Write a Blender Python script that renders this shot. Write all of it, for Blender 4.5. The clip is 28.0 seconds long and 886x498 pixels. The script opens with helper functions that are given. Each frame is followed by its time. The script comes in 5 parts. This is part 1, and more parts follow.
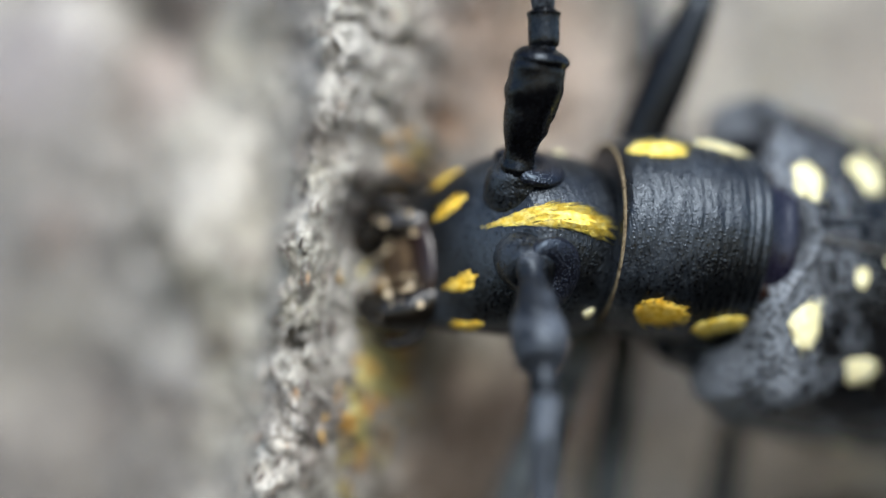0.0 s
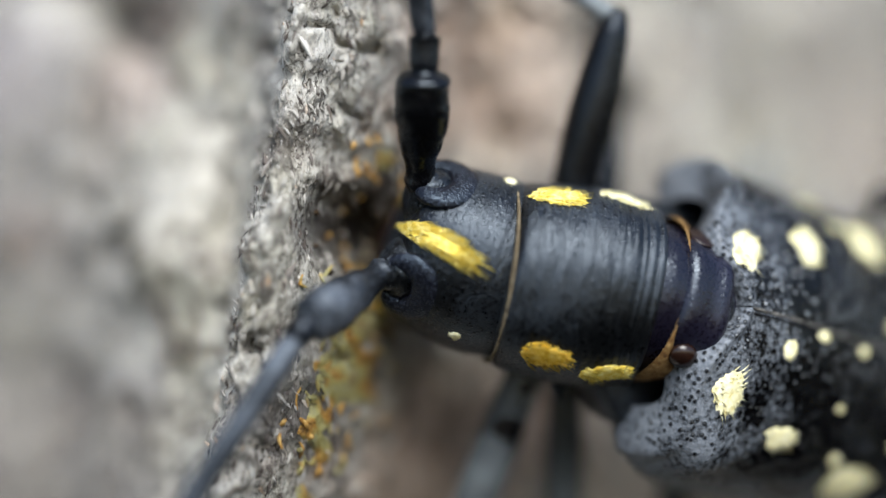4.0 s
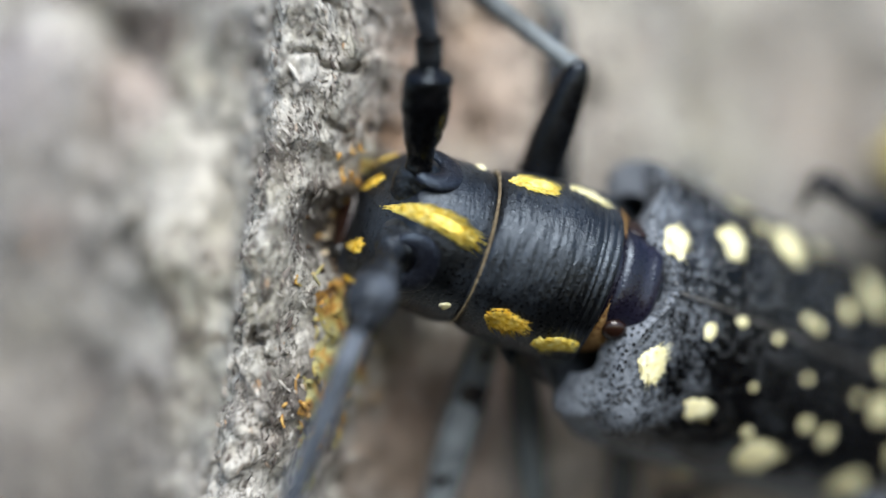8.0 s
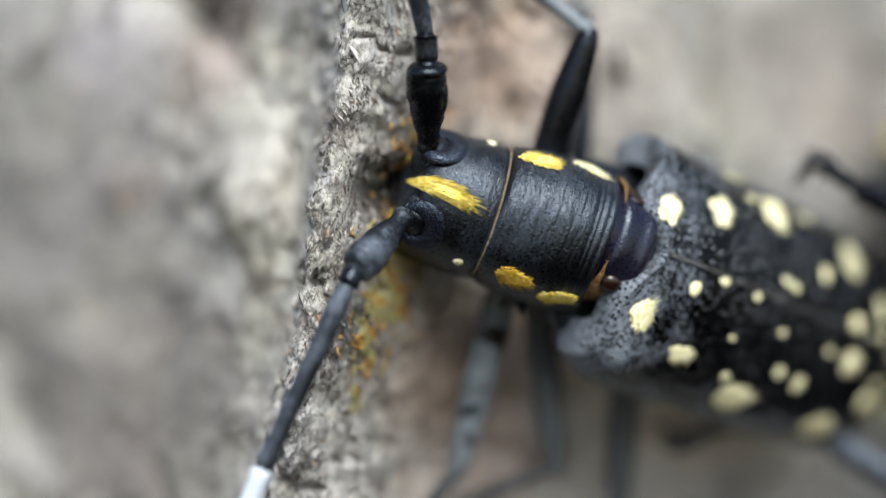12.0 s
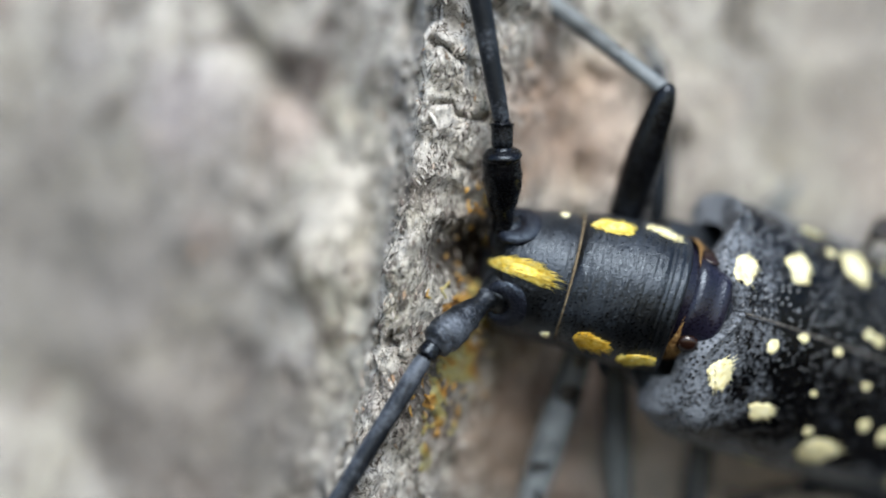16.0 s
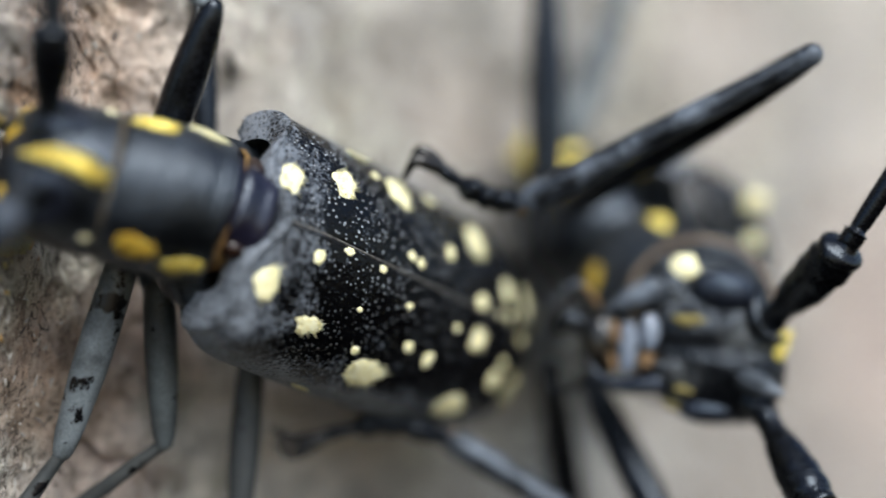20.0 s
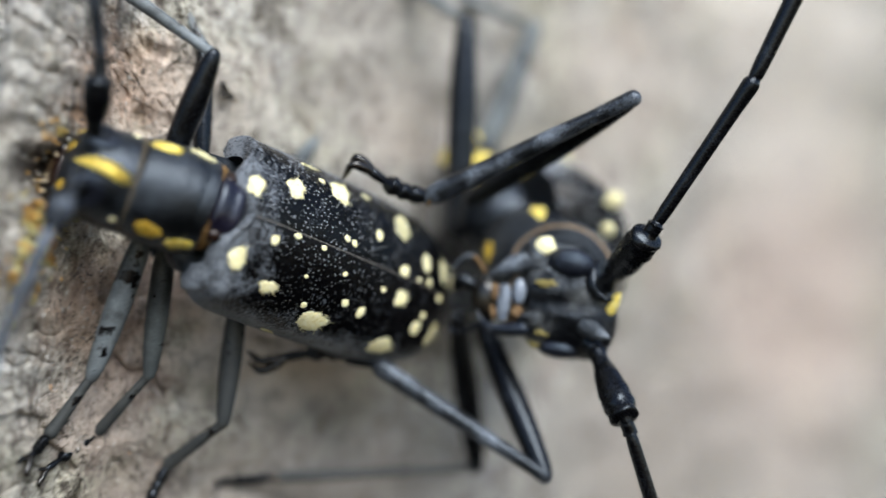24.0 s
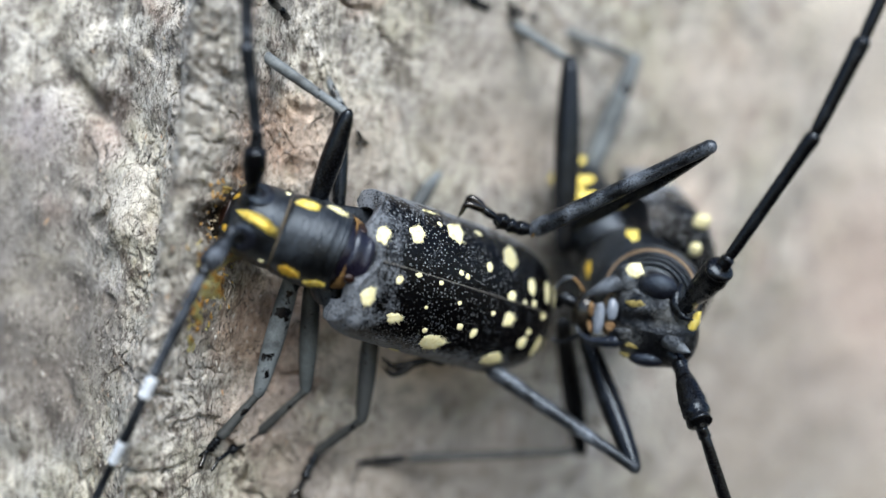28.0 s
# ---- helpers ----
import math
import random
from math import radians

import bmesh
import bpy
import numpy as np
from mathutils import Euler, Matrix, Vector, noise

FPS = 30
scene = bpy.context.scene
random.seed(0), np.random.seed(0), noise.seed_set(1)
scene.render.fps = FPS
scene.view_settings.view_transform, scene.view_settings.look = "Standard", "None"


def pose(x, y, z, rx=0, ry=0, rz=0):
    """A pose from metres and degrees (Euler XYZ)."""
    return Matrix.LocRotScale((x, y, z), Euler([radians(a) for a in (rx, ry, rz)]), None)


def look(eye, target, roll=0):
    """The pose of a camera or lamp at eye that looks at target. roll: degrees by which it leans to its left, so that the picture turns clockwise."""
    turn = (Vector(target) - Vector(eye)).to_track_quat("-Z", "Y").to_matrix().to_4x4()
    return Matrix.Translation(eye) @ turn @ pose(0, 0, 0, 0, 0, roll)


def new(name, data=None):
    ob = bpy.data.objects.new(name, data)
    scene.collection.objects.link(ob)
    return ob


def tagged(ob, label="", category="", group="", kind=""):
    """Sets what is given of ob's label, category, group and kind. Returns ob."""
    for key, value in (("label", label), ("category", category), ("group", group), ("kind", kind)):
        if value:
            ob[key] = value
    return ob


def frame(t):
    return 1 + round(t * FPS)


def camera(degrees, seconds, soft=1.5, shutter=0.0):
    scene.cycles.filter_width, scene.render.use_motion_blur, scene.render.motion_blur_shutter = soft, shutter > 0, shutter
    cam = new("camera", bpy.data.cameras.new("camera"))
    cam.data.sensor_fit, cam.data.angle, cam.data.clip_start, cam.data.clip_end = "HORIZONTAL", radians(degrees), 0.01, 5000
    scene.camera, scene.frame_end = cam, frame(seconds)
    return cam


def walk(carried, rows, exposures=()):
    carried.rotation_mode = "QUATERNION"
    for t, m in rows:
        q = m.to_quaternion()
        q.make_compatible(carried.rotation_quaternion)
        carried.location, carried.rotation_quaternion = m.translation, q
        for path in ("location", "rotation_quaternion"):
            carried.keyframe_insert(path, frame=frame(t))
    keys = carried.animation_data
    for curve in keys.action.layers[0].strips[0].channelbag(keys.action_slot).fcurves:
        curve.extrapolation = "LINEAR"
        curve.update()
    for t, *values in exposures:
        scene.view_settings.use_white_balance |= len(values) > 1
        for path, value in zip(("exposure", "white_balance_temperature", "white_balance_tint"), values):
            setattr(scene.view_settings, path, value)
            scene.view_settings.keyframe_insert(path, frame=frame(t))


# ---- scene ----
cam = camera(40.0, 28.0, soft=1.5, shutter=0.5)
MM = 0.001


def mm(x, y, z):
    return Vector((x * MM, y * MM, z * MM))


# seconds, place in millimetres, turn in degrees
CAMERA_ROWS = [
    (0, -11.14, -34.74, 1.83, 91.85, 1.61, 8.12),
    (0.5, -12.00, -34.90, 1.48, 92.99, 0.90, 6.81),
    (1, -12.16, -34.87, 1.40, 93.42, 0.92, 7.20),
    (1.5, -11.99, -34.88, 1.41, 92.81, 0.97, 6.75),
    (2, -11.71, -34.73, 1.51, 92.55, 0.75, 6.88),
    (2.5, -11.28, -34.90, 1.79, 92.30, 2.00, 7.34),
    (3, -10.21, -34.54, 1.36, 93.11, 0.23, 8.51),
    (3.5, -10.24, -34.65, 1.16, 93.27, 0.29, 7.98),
    (5.5, -10.51, -34.07, 2.80, 90.20, 1.24, 7.77),
    (6, -10.33, -34.09, 3.06, 89.72, 1.15, 7.97),
    (6.5, -10.18, -33.95, 3.14, 89.51, 1.00, 8.39),
    (7, -9.79, -33.86, 3.17, 89.51, 1.13, 8.70),
    (7.5, -9.51, -34.28, 3.19, 89.56, 0.97, 8.20),
    (8, -9.42, -38.78, 3.16, 89.78, 2.14, 7.18),
    (8.5, -8.86, -44.76, 2.20, 91.05, 1.15, 7.34),
    (9, -8.85, -44.88, 2.05, 90.63, 1.19, 7.57),
    (9.5, -8.31, -44.92, 2.53, 89.23, 1.39, 8.33),
    (10, -8.16, -45.04, 2.69, 88.63, 1.37, 8.52),
    (10.5, -8.36, -44.60, 2.27, 89.33, 1.43, 8.36),
    (11, -7.88, -45.00, 2.03, 89.64, 0.86, 9.44),
    (11.5, -7.98, -45.04, 2.32, 88.98, 0.87, 9.44),
    (13.5, -8.04, -45.27, 2.34, 89.97, -0.52, 10.99),
    (14, -8.43, -45.25, 2.38, 91.01, -0.20, 11.85),
    (14.5, -10.12, -45.57, 2.42, 91.33, -0.67, 11.03),
    (15, -10.47, -45.80, 2.60, 91.25, -0.65, 11.26),
    (15.5, -10.35, -45.74, 2.74, 91.25, -0.56, 11.20),
    (16, -9.39, -46.07, 3.84, 90.04, -0.49, 11.17),
    (16.5, -8.15, -45.74, 3.92, 90.41, -0.66, 11.39),
    (17, -8.37, -45.62, 2.67, 91.90, -0.20, 10.16),
    (17.5, -7.56, -45.21, 2.34, 92.05, -0.38, 10.73),
    (18, -7.70, -45.15, 1.77, 92.44, -0.31, 9.50),
    (18.5, -7.25, -45.09, 1.31, 92.35, -0.47, 6.07),
    (19, -4.27, -44.86, 1.11, 91.59, 0.61, 1.83),
    (19.5, -2.70, -44.95, 1.50, 90.23, 1.18, -0.40),
    (20, -3.55, -43.64, -0.73, 91.99, 1.52, -3.45),
    (20.5, -2.16, -43.69, -0.43, 90.47, 0.69, -5.17),
    (21, -0.62, -43.31, -0.26, 89.12, 0.16, -9.01),
    (21.5, -0.78, -42.82, 0.84, 86.71, -0.65, -11.28),
    (23.5, -0.58, -52.87, -0.23, 90.00, 0.02, -5.72),
    (24, 0.26, -64.77, -1.34, 90.90, -0.22, -2.83),
    (24.5, -0.97, -74.27, -2.30, 91.39, -0.52, -2.33),
    (25, -0.02, -74.98, 0.02, 90.07, -0.06, 0.02),
    (25.5, 0.34, -74.37, 0.41, 89.60, 0.20, 1.33),
    (26, -0.21, -74.49, 1.76, 88.57, 0.20, 1.50),
    (26.5, 0.86, -75.24, 4.10, 87.39, 0.18, 2.60),
    (27, 1.32, -76.02, 5.62, 86.90, 0.29, 3.10),
    (27.5, 1.07, -76.24, 5.74, 87.19, -0.03, 2.93),
    (28, 3.42, -77.03, 6.32, 86.79, 0.23, 4.52),
]
walk(cam, [(t, pose(x * MM, y * MM, z * MM, rx, ry, rz)) for t, x, y, z, rx, ry, rz in CAMERA_ROWS], exposures=[(0, 0.43), (28, 0.43)])

# ---- light: open shade under a bright sky ----
world = bpy.data.worlds.new("sky")
scene.world = world
world.use_nodes = True
wn = world.node_tree.nodes
sky = wn.new("ShaderNodeTexSky")
sky.sky_type, sky.sun_disc = "NISHITA", False
sky.sun_elevation, sky.sun_rotation = radians(45), radians(160)
world.node_tree.links.new(sky.outputs[0], wn["Background"].inputs[0])
wn["Background"].inputs[1].default_value = 0.15
sun = new("sun", bpy.data.lights.new("sun", "SUN"))
sun.data.energy, sun.data.angle, sun.data.color = 4.3, radians(38), (0.965, 0.972, 0.955)
sun.matrix_world = look((0.19, -0.54, 0.58), (0, 0, 0))


# ---- materials ----
def nodes_of(name, base, rough=0.5, metal=0.0, spec=0.5):
    m = bpy.data.materials.new(name)
    m.use_nodes = True
    n = m.node_tree.nodes
    b = n["Principled BSDF"]
    b.inputs["Base Color"].default_value = (*base, 1)
    b.inputs["Roughness"].default_value = rough
    b.inputs["Metallic"].default_value = metal
    b.inputs["Specular IOR Level"].default_value = spec
    return m, n, m.node_tree.links, b


def noise_node(n, l, co, per_mm, detail=4, rough=0.55):
    t = n.new("ShaderNodeTexNoise")
    t.inputs["Scale"].default_value = per_mm * 1000
    t.inputs["Detail"].default_value = detail
    t.inputs["Roughness"].default_value = rough
    l.new(co, t.inputs["Vector"])
    return t.outputs["Fac"]


def ramp(n, l, fac, stops, interp="LINEAR"):
    r = n.new("ShaderNodeValToRGB")
    r.color_ramp.interpolation = interp
    e = r.color_ramp.elements
    while len(e) < len(stops):
        e.new(0.5)
    for el, (p, c) in zip(e, stops):
        el.position = p
        el.color = (*c, 1) if len(c) == 3 else c
    l.new(fac, r.inputs[0])
    return r.outputs[0]


def mixed(n, l, fac, a, b, mode="MIX"):
    m = n.new("ShaderNodeMix")
    m.data_type, m.blend_type = "RGBA", mode
    for sock, v in ((m.inputs[0], fac), (m.inputs[6], a), (m.inputs[7], b)):
        if isinstance(v, (int, float)):
            sock.default_value = v
        elif isinstance(v, tuple):
            sock.default_value = (*v, 1)
        else:
            l.new(v, sock)
    return m.outputs[2]


def bump(n, l, b, height, mm_high, strength=1.0, below=None):
    k = n.new("ShaderNodeBump")
    k.inputs["Distance"].default_value = mm_high * MM
    k.inputs["Strength"].default_value = strength
    l.new(height, k.inputs["Height"])
    if below:
        l.new(below, k.inputs["Normal"])
    l.new(k.outputs[0], b.inputs["Normal"])
    return k.outputs[0]


def coords(n):
    return n.new("ShaderNodeTexCoord").outputs["Object"]


def cuticle(name, black, grey, cover, rough, granule, depth, wrinkled=0.0, spec=0.5):
    """Black insect shell with a patchy bloom of fine grey-blue hairs and small granules."""
    m, n, l, b = nodes_of(name, black, rough, 0, spec)
    b.inputs["Specular Tint"].default_value = (0.74, 0.86, 1.0, 1)
    co = coords(n)
    big = noise_node(n, l, co, 0.45, 3)
    fine = noise_node(n, l, co, 9, 3, 0.7)
    mask = ramp(n, l, mixed(n, l, 0.35, big, fine), [(cover, (0, 0, 0)), (cover + 0.16, (1, 1, 1))])
    l.new(mixed(n, l, mask, black, grey), b.inputs["Base Color"])
    l.new(ramp(n, l, fine, [(0.3, (rough - 0.1,) * 3), (0.75, (rough + 0.2,) * 3)]), b.inputs["Roughness"])
    v = n.new("ShaderNodeTexVoronoi")
    v.inputs["Scale"].default_value = granule * 1000
    l.new(co, v.inputs["Vector"])
    g = ramp(n, l, v.outputs["Distance"], [(0.0, (1, 1, 1)), (0.5, (0, 0, 0))])
    k = bump(n, l, b, g, depth, 0.9)
    k = bump(n, l, b, fine, depth * 0.6, 0.8, k)
    if wrinkled:
        mp = n.new("ShaderNodeMapping")
        mp.inputs["Scale"].default_value = (1.0, 0.22, 0.22)
        l.new(co, mp.inputs["Vector"])
        bump(n, l, b, noise_node(n, l, mp.outputs[0], 9, 4, 0.65), wrinkled, 1.0, k)
    return m


def elytra_material():
    """Black granular wing case; grey-blue down lies thick on the shoulders and flanks; pale points on the disc are down
    and painted glints.
    """
    m, n, l, b = nodes_of("elytra black granular", (0.003, 0.003, 0.004), 0.3, 0, 0.18)
    co = coords(n)

    def along(axis, a, c):
        d = n.new("ShaderNodeVectorMath")
        d.operation = "DOT_PRODUCT"
        d.inputs[1].default_value = axis
        l.new(co, d.inputs[0])
        r = n.new("ShaderNodeMapRange")
        r.inputs["From Min"].default_value, r.inputs["From Max"].default_value = a * MM, c * MM
        l.new(d.outputs["Value"], r.inputs["Value"])
        return r.outputs[0]

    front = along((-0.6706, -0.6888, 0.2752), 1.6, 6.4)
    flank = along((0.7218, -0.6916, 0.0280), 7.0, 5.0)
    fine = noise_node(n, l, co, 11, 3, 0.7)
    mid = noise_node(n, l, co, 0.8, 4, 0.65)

    def sums(op, a, c):
        k = n.new("ShaderNodeMath")
        k.operation = op
        for s, w in ((0, a), (1, c)):
            if isinstance(w, float):
                k.inputs[s].default_value = w
            else:
                l.new(w, k.inputs[s])
        return k.outputs[0]

    v = n.new("ShaderNodeTexVoronoi")
    v.inputs["Scale"].default_value, v.inputs["Randomness"].default_value = 4700, 0.9
    l.new(co, v.inputs["Vector"])
    far = v.outputs["Distance"]
    cell = n.new("ShaderNodeSeparateColor")
    l.new(v.outputs["Color"], cell.inputs[0])
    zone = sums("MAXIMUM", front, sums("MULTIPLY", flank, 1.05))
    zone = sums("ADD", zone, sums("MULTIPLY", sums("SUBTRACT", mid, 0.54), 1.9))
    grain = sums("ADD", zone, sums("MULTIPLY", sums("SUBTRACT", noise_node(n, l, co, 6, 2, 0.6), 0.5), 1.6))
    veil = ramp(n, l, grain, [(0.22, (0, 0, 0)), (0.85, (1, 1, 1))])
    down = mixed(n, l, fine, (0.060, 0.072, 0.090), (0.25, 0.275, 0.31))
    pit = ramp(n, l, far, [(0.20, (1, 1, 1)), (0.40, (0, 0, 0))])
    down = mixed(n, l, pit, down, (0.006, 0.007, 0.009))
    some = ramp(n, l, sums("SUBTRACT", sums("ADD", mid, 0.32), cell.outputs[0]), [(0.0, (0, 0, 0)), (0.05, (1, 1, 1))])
    # sky glints of the granules, coloured in together with points of down
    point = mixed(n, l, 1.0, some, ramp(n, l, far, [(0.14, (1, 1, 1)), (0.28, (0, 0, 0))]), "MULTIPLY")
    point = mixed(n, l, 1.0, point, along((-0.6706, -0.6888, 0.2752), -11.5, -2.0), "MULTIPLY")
    # these painted glints weaken towards the lower side
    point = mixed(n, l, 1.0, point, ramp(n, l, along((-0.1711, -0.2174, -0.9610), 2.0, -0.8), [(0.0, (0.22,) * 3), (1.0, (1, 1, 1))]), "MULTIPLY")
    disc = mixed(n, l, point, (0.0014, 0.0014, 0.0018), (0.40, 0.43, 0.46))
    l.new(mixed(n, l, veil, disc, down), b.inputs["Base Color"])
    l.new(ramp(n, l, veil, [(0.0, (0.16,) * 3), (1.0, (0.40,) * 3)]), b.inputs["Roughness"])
    beads = ramp(n, l, far, [(0.05, (1, 1, 1)), (0.45, (0, 0, 0))])
    k = bump(n, l, b, beads, 0.045, 0.8)
    k = bump(n, l, b, mid, 0.25, 0.7, k)
    bump(n, l, b, fine, 0.012, 0.9, k)
    return m


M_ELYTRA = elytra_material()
M_PRO = cuticle("pronotum black", (0.0012, 0.0013, 0.0016), (0.022, 0.027, 0.034), 0.46, 0.31, 10.0, 0.014, 0.040, 0.62)
M_FACE = cuticle("face black with pale down", (0.002, 0.002, 0.0028), (0.15, 0.16, 0.165), 0.50, 0.30, 6.0, 0.05, 0.0, 0.36)
M_LIMB = cuticle("limb glossy black", (0.002, 0.002, 0.0025), (0.016, 0.019, 0.024), 0.55, 0.22, 8.0, 0.006, 0.0, 0.34)
M_ANT = cuticle("antenna black", (0.006, 0.007, 0.009), (0.10, 0.115, 0.14), 0.48, 0.38, 7.0, 0.006, 0.0, 0.36)


def leg_material(name, pale, worn):
    """Legs under close grey down, rubbed through to the black shell in ragged strips."""
    m, n, l, b = nodes_of(name, pale, 0.5, 0, 0.4)
    co = coords(n)
    fine, big = noise_node(n, l, co, 10, 3, 0.7), noise_node(n, l, co, 0.75, 5, 0.6)
    down = mixed(n, l, fine, tuple(0.55 * c for c in pale), tuple(1.35 * c for c in pale))
    thin = noise_node(n, l, co, 0.38, 3, 0.6)
    down = mixed(n, l, ramp(n, l, mixed(n, l, 0.2, thin, fine), [(0.40, (0.78,) * 3), (0.58, (0, 0, 0))]), down, (0.022, 0.026, 0.028))
    bare = ramp(n, l, mixed(n, l, 0.15, big, fine), [(worn, (0, 0, 0)), (worn + 0.035, (1, 1, 1))])
    l.new(mixed(n, l, bare, down, (0.005, 0.005, 0.006)), b.inputs["Base Color"])
    l.new(ramp(n, l, bare, [(0, (0.55,) * 3), (1, (0.25,) * 3)]), b.inputs["Roughness"])
    bump(n, l, b, fine, 0.02, 0.8)
    return m


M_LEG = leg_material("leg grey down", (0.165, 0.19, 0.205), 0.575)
# the same down at about half the brightness, for one lower femur
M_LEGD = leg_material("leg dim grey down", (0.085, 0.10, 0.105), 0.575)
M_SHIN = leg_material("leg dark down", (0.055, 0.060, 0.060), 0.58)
M_MSHIN = cuticle("leg blue-black with pale flecks", (0.003, 0.0032, 0.004), (0.12, 0.14, 0.17), 0.48, 0.30, 6.0, 0.03, 0.0, 0.45)


def eye_material():
    m, n, l, b = nodes_of("compound eye", (0.010, 0.011, 0.016), 0.34, 0, 0.5)
    v = n.new("ShaderNodeTexVoronoi")
    v.inputs["Scale"].default_value = 13000
    l.new(coords(n), v.inputs["Vector"])
    l.new(ramp(n, l, v.outputs["Distance"], [(0.2, (0.016, 0.019, 0.030)), (0.6, (0.004, 0.004, 0.007))]), b.inputs["Base Color"])
    b.inputs["Specular Tint"].default_value = (0.62, 0.80, 1.0, 1)
    bump(n, l, b, ramp(n, l, v.outputs["Distance"], [(0.0, (1, 1, 1)), (0.6, (0, 0, 0))]), 0.02, 1.0)
    return m


M_EYE = eye_material()
M_WHITE = nodes_of("white antenna ring", (0.55, 0.60, 0.66), 0.7)[0]
M_MOUTH = nodes_of("mouth black", (0.006, 0.005, 0.004), 0.22, 0, 0.6)[0]
M_PALE = nodes_of("pale labrum", (0.17, 0.20, 0.25), 0.28)[0]


def hairs(name, a, b_, c):
    m, n, l, b = nodes_of(name, a, 0.75, 0, 0.25)
    co = coords(n)
    f = noise_node(n, l, co, 5, 4, 0.7)
    l.new(ramp(n, l, f, [(0.3, c), (0.45, a), (0.68, b_)]), b.inputs["Base Color"])
    bump(n, l, b, f, 0.05, 1.0)
    return m


M_YEL = hairs("yellow hair patch", (0.84, 0.66, 0.11), (0.93, 0.83, 0.36), (0.60, 0.38, 0.04))
M_ORA = hairs("orange hair patch", (0.74, 0.47, 0.04), (0.88, 0.68, 0.18), (0.48, 0.24, 0.015))
M_CREAM = hairs("cream hair patch", (0.84, 0.78, 0.44), (0.92, 0.89, 0.66), (0.66, 0.56, 0.22))
M_MEMB = hairs("amber membrane", (0.15, 0.08, 0.025), (0.26, 0.17, 0.07), (0.05, 0.022, 0.008))
M_SEAM = hairs("tan seam", (0.13, 0.10, 0.06), (0.24, 0.20, 0.13), (0.05, 0.035, 0.02))
M_SUTURE = hairs("grey wing seam", (0.06, 0.058, 0.055), (0.20, 0.19, 0.17), (0.012, 0.011, 0.010))
M_TAN = hairs("tan rim", (0.26, 0.18, 0.11), (0.40, 0.31, 0.22), (0.10, 0.06, 0.035))
M_DULL = hairs("dull olive hair", (0.11, 0.09, 0.030), (0.30, 0.25, 0.085), (0.012, 0.011, 0.008))
M_MAND = cuticle("blue grey mandible", (0.006, 0.007, 0.009), (0.12, 0.14, 0.17), 0.45, 0.28, 5.0, 0.05)
M_RED = nodes_of("red brown chitin", (0.014, 0.006, 0.004), 0.25)[0]
M_TUFT = hairs("amber hair tuft", (0.13, 0.075, 0.030), (0.30, 0.20, 0.10), (0.03, 0.018, 0.010))
M_GREYFACE = cuticle("grey downy face", (0.005, 0.006, 0.008), (0.17, 0.19, 0.215), 0.42, 0.45, 6.0, 0.05)
M_MANDB = cuticle("blue black jaw", (0.004, 0.005, 0.008), (0.022, 0.030, 0.052), 0.46, 0.25, 5.0, 0.03)
M_LIPA = hairs("amber lip", (0.10, 0.055, 0.022), (0.30, 0.20, 0.11), (0.02, 0.012, 0.006))
M_LIP = hairs("brown lip", (0.030, 0.018, 0.010), (0.10, 0.065, 0.03), (0.010, 0.006, 0.004))
M_CRUMB = hairs("pale wood crumb", (0.52, 0.42, 0.28), (0.72, 0.63, 0.48), (0.26, 0.16, 0.07))
M_NECK = cuticle("violet black neck", (0.005, 0.004, 0.009), (0.014, 0.013, 0.027), 0.48, 0.28, 6.0, 0.01)


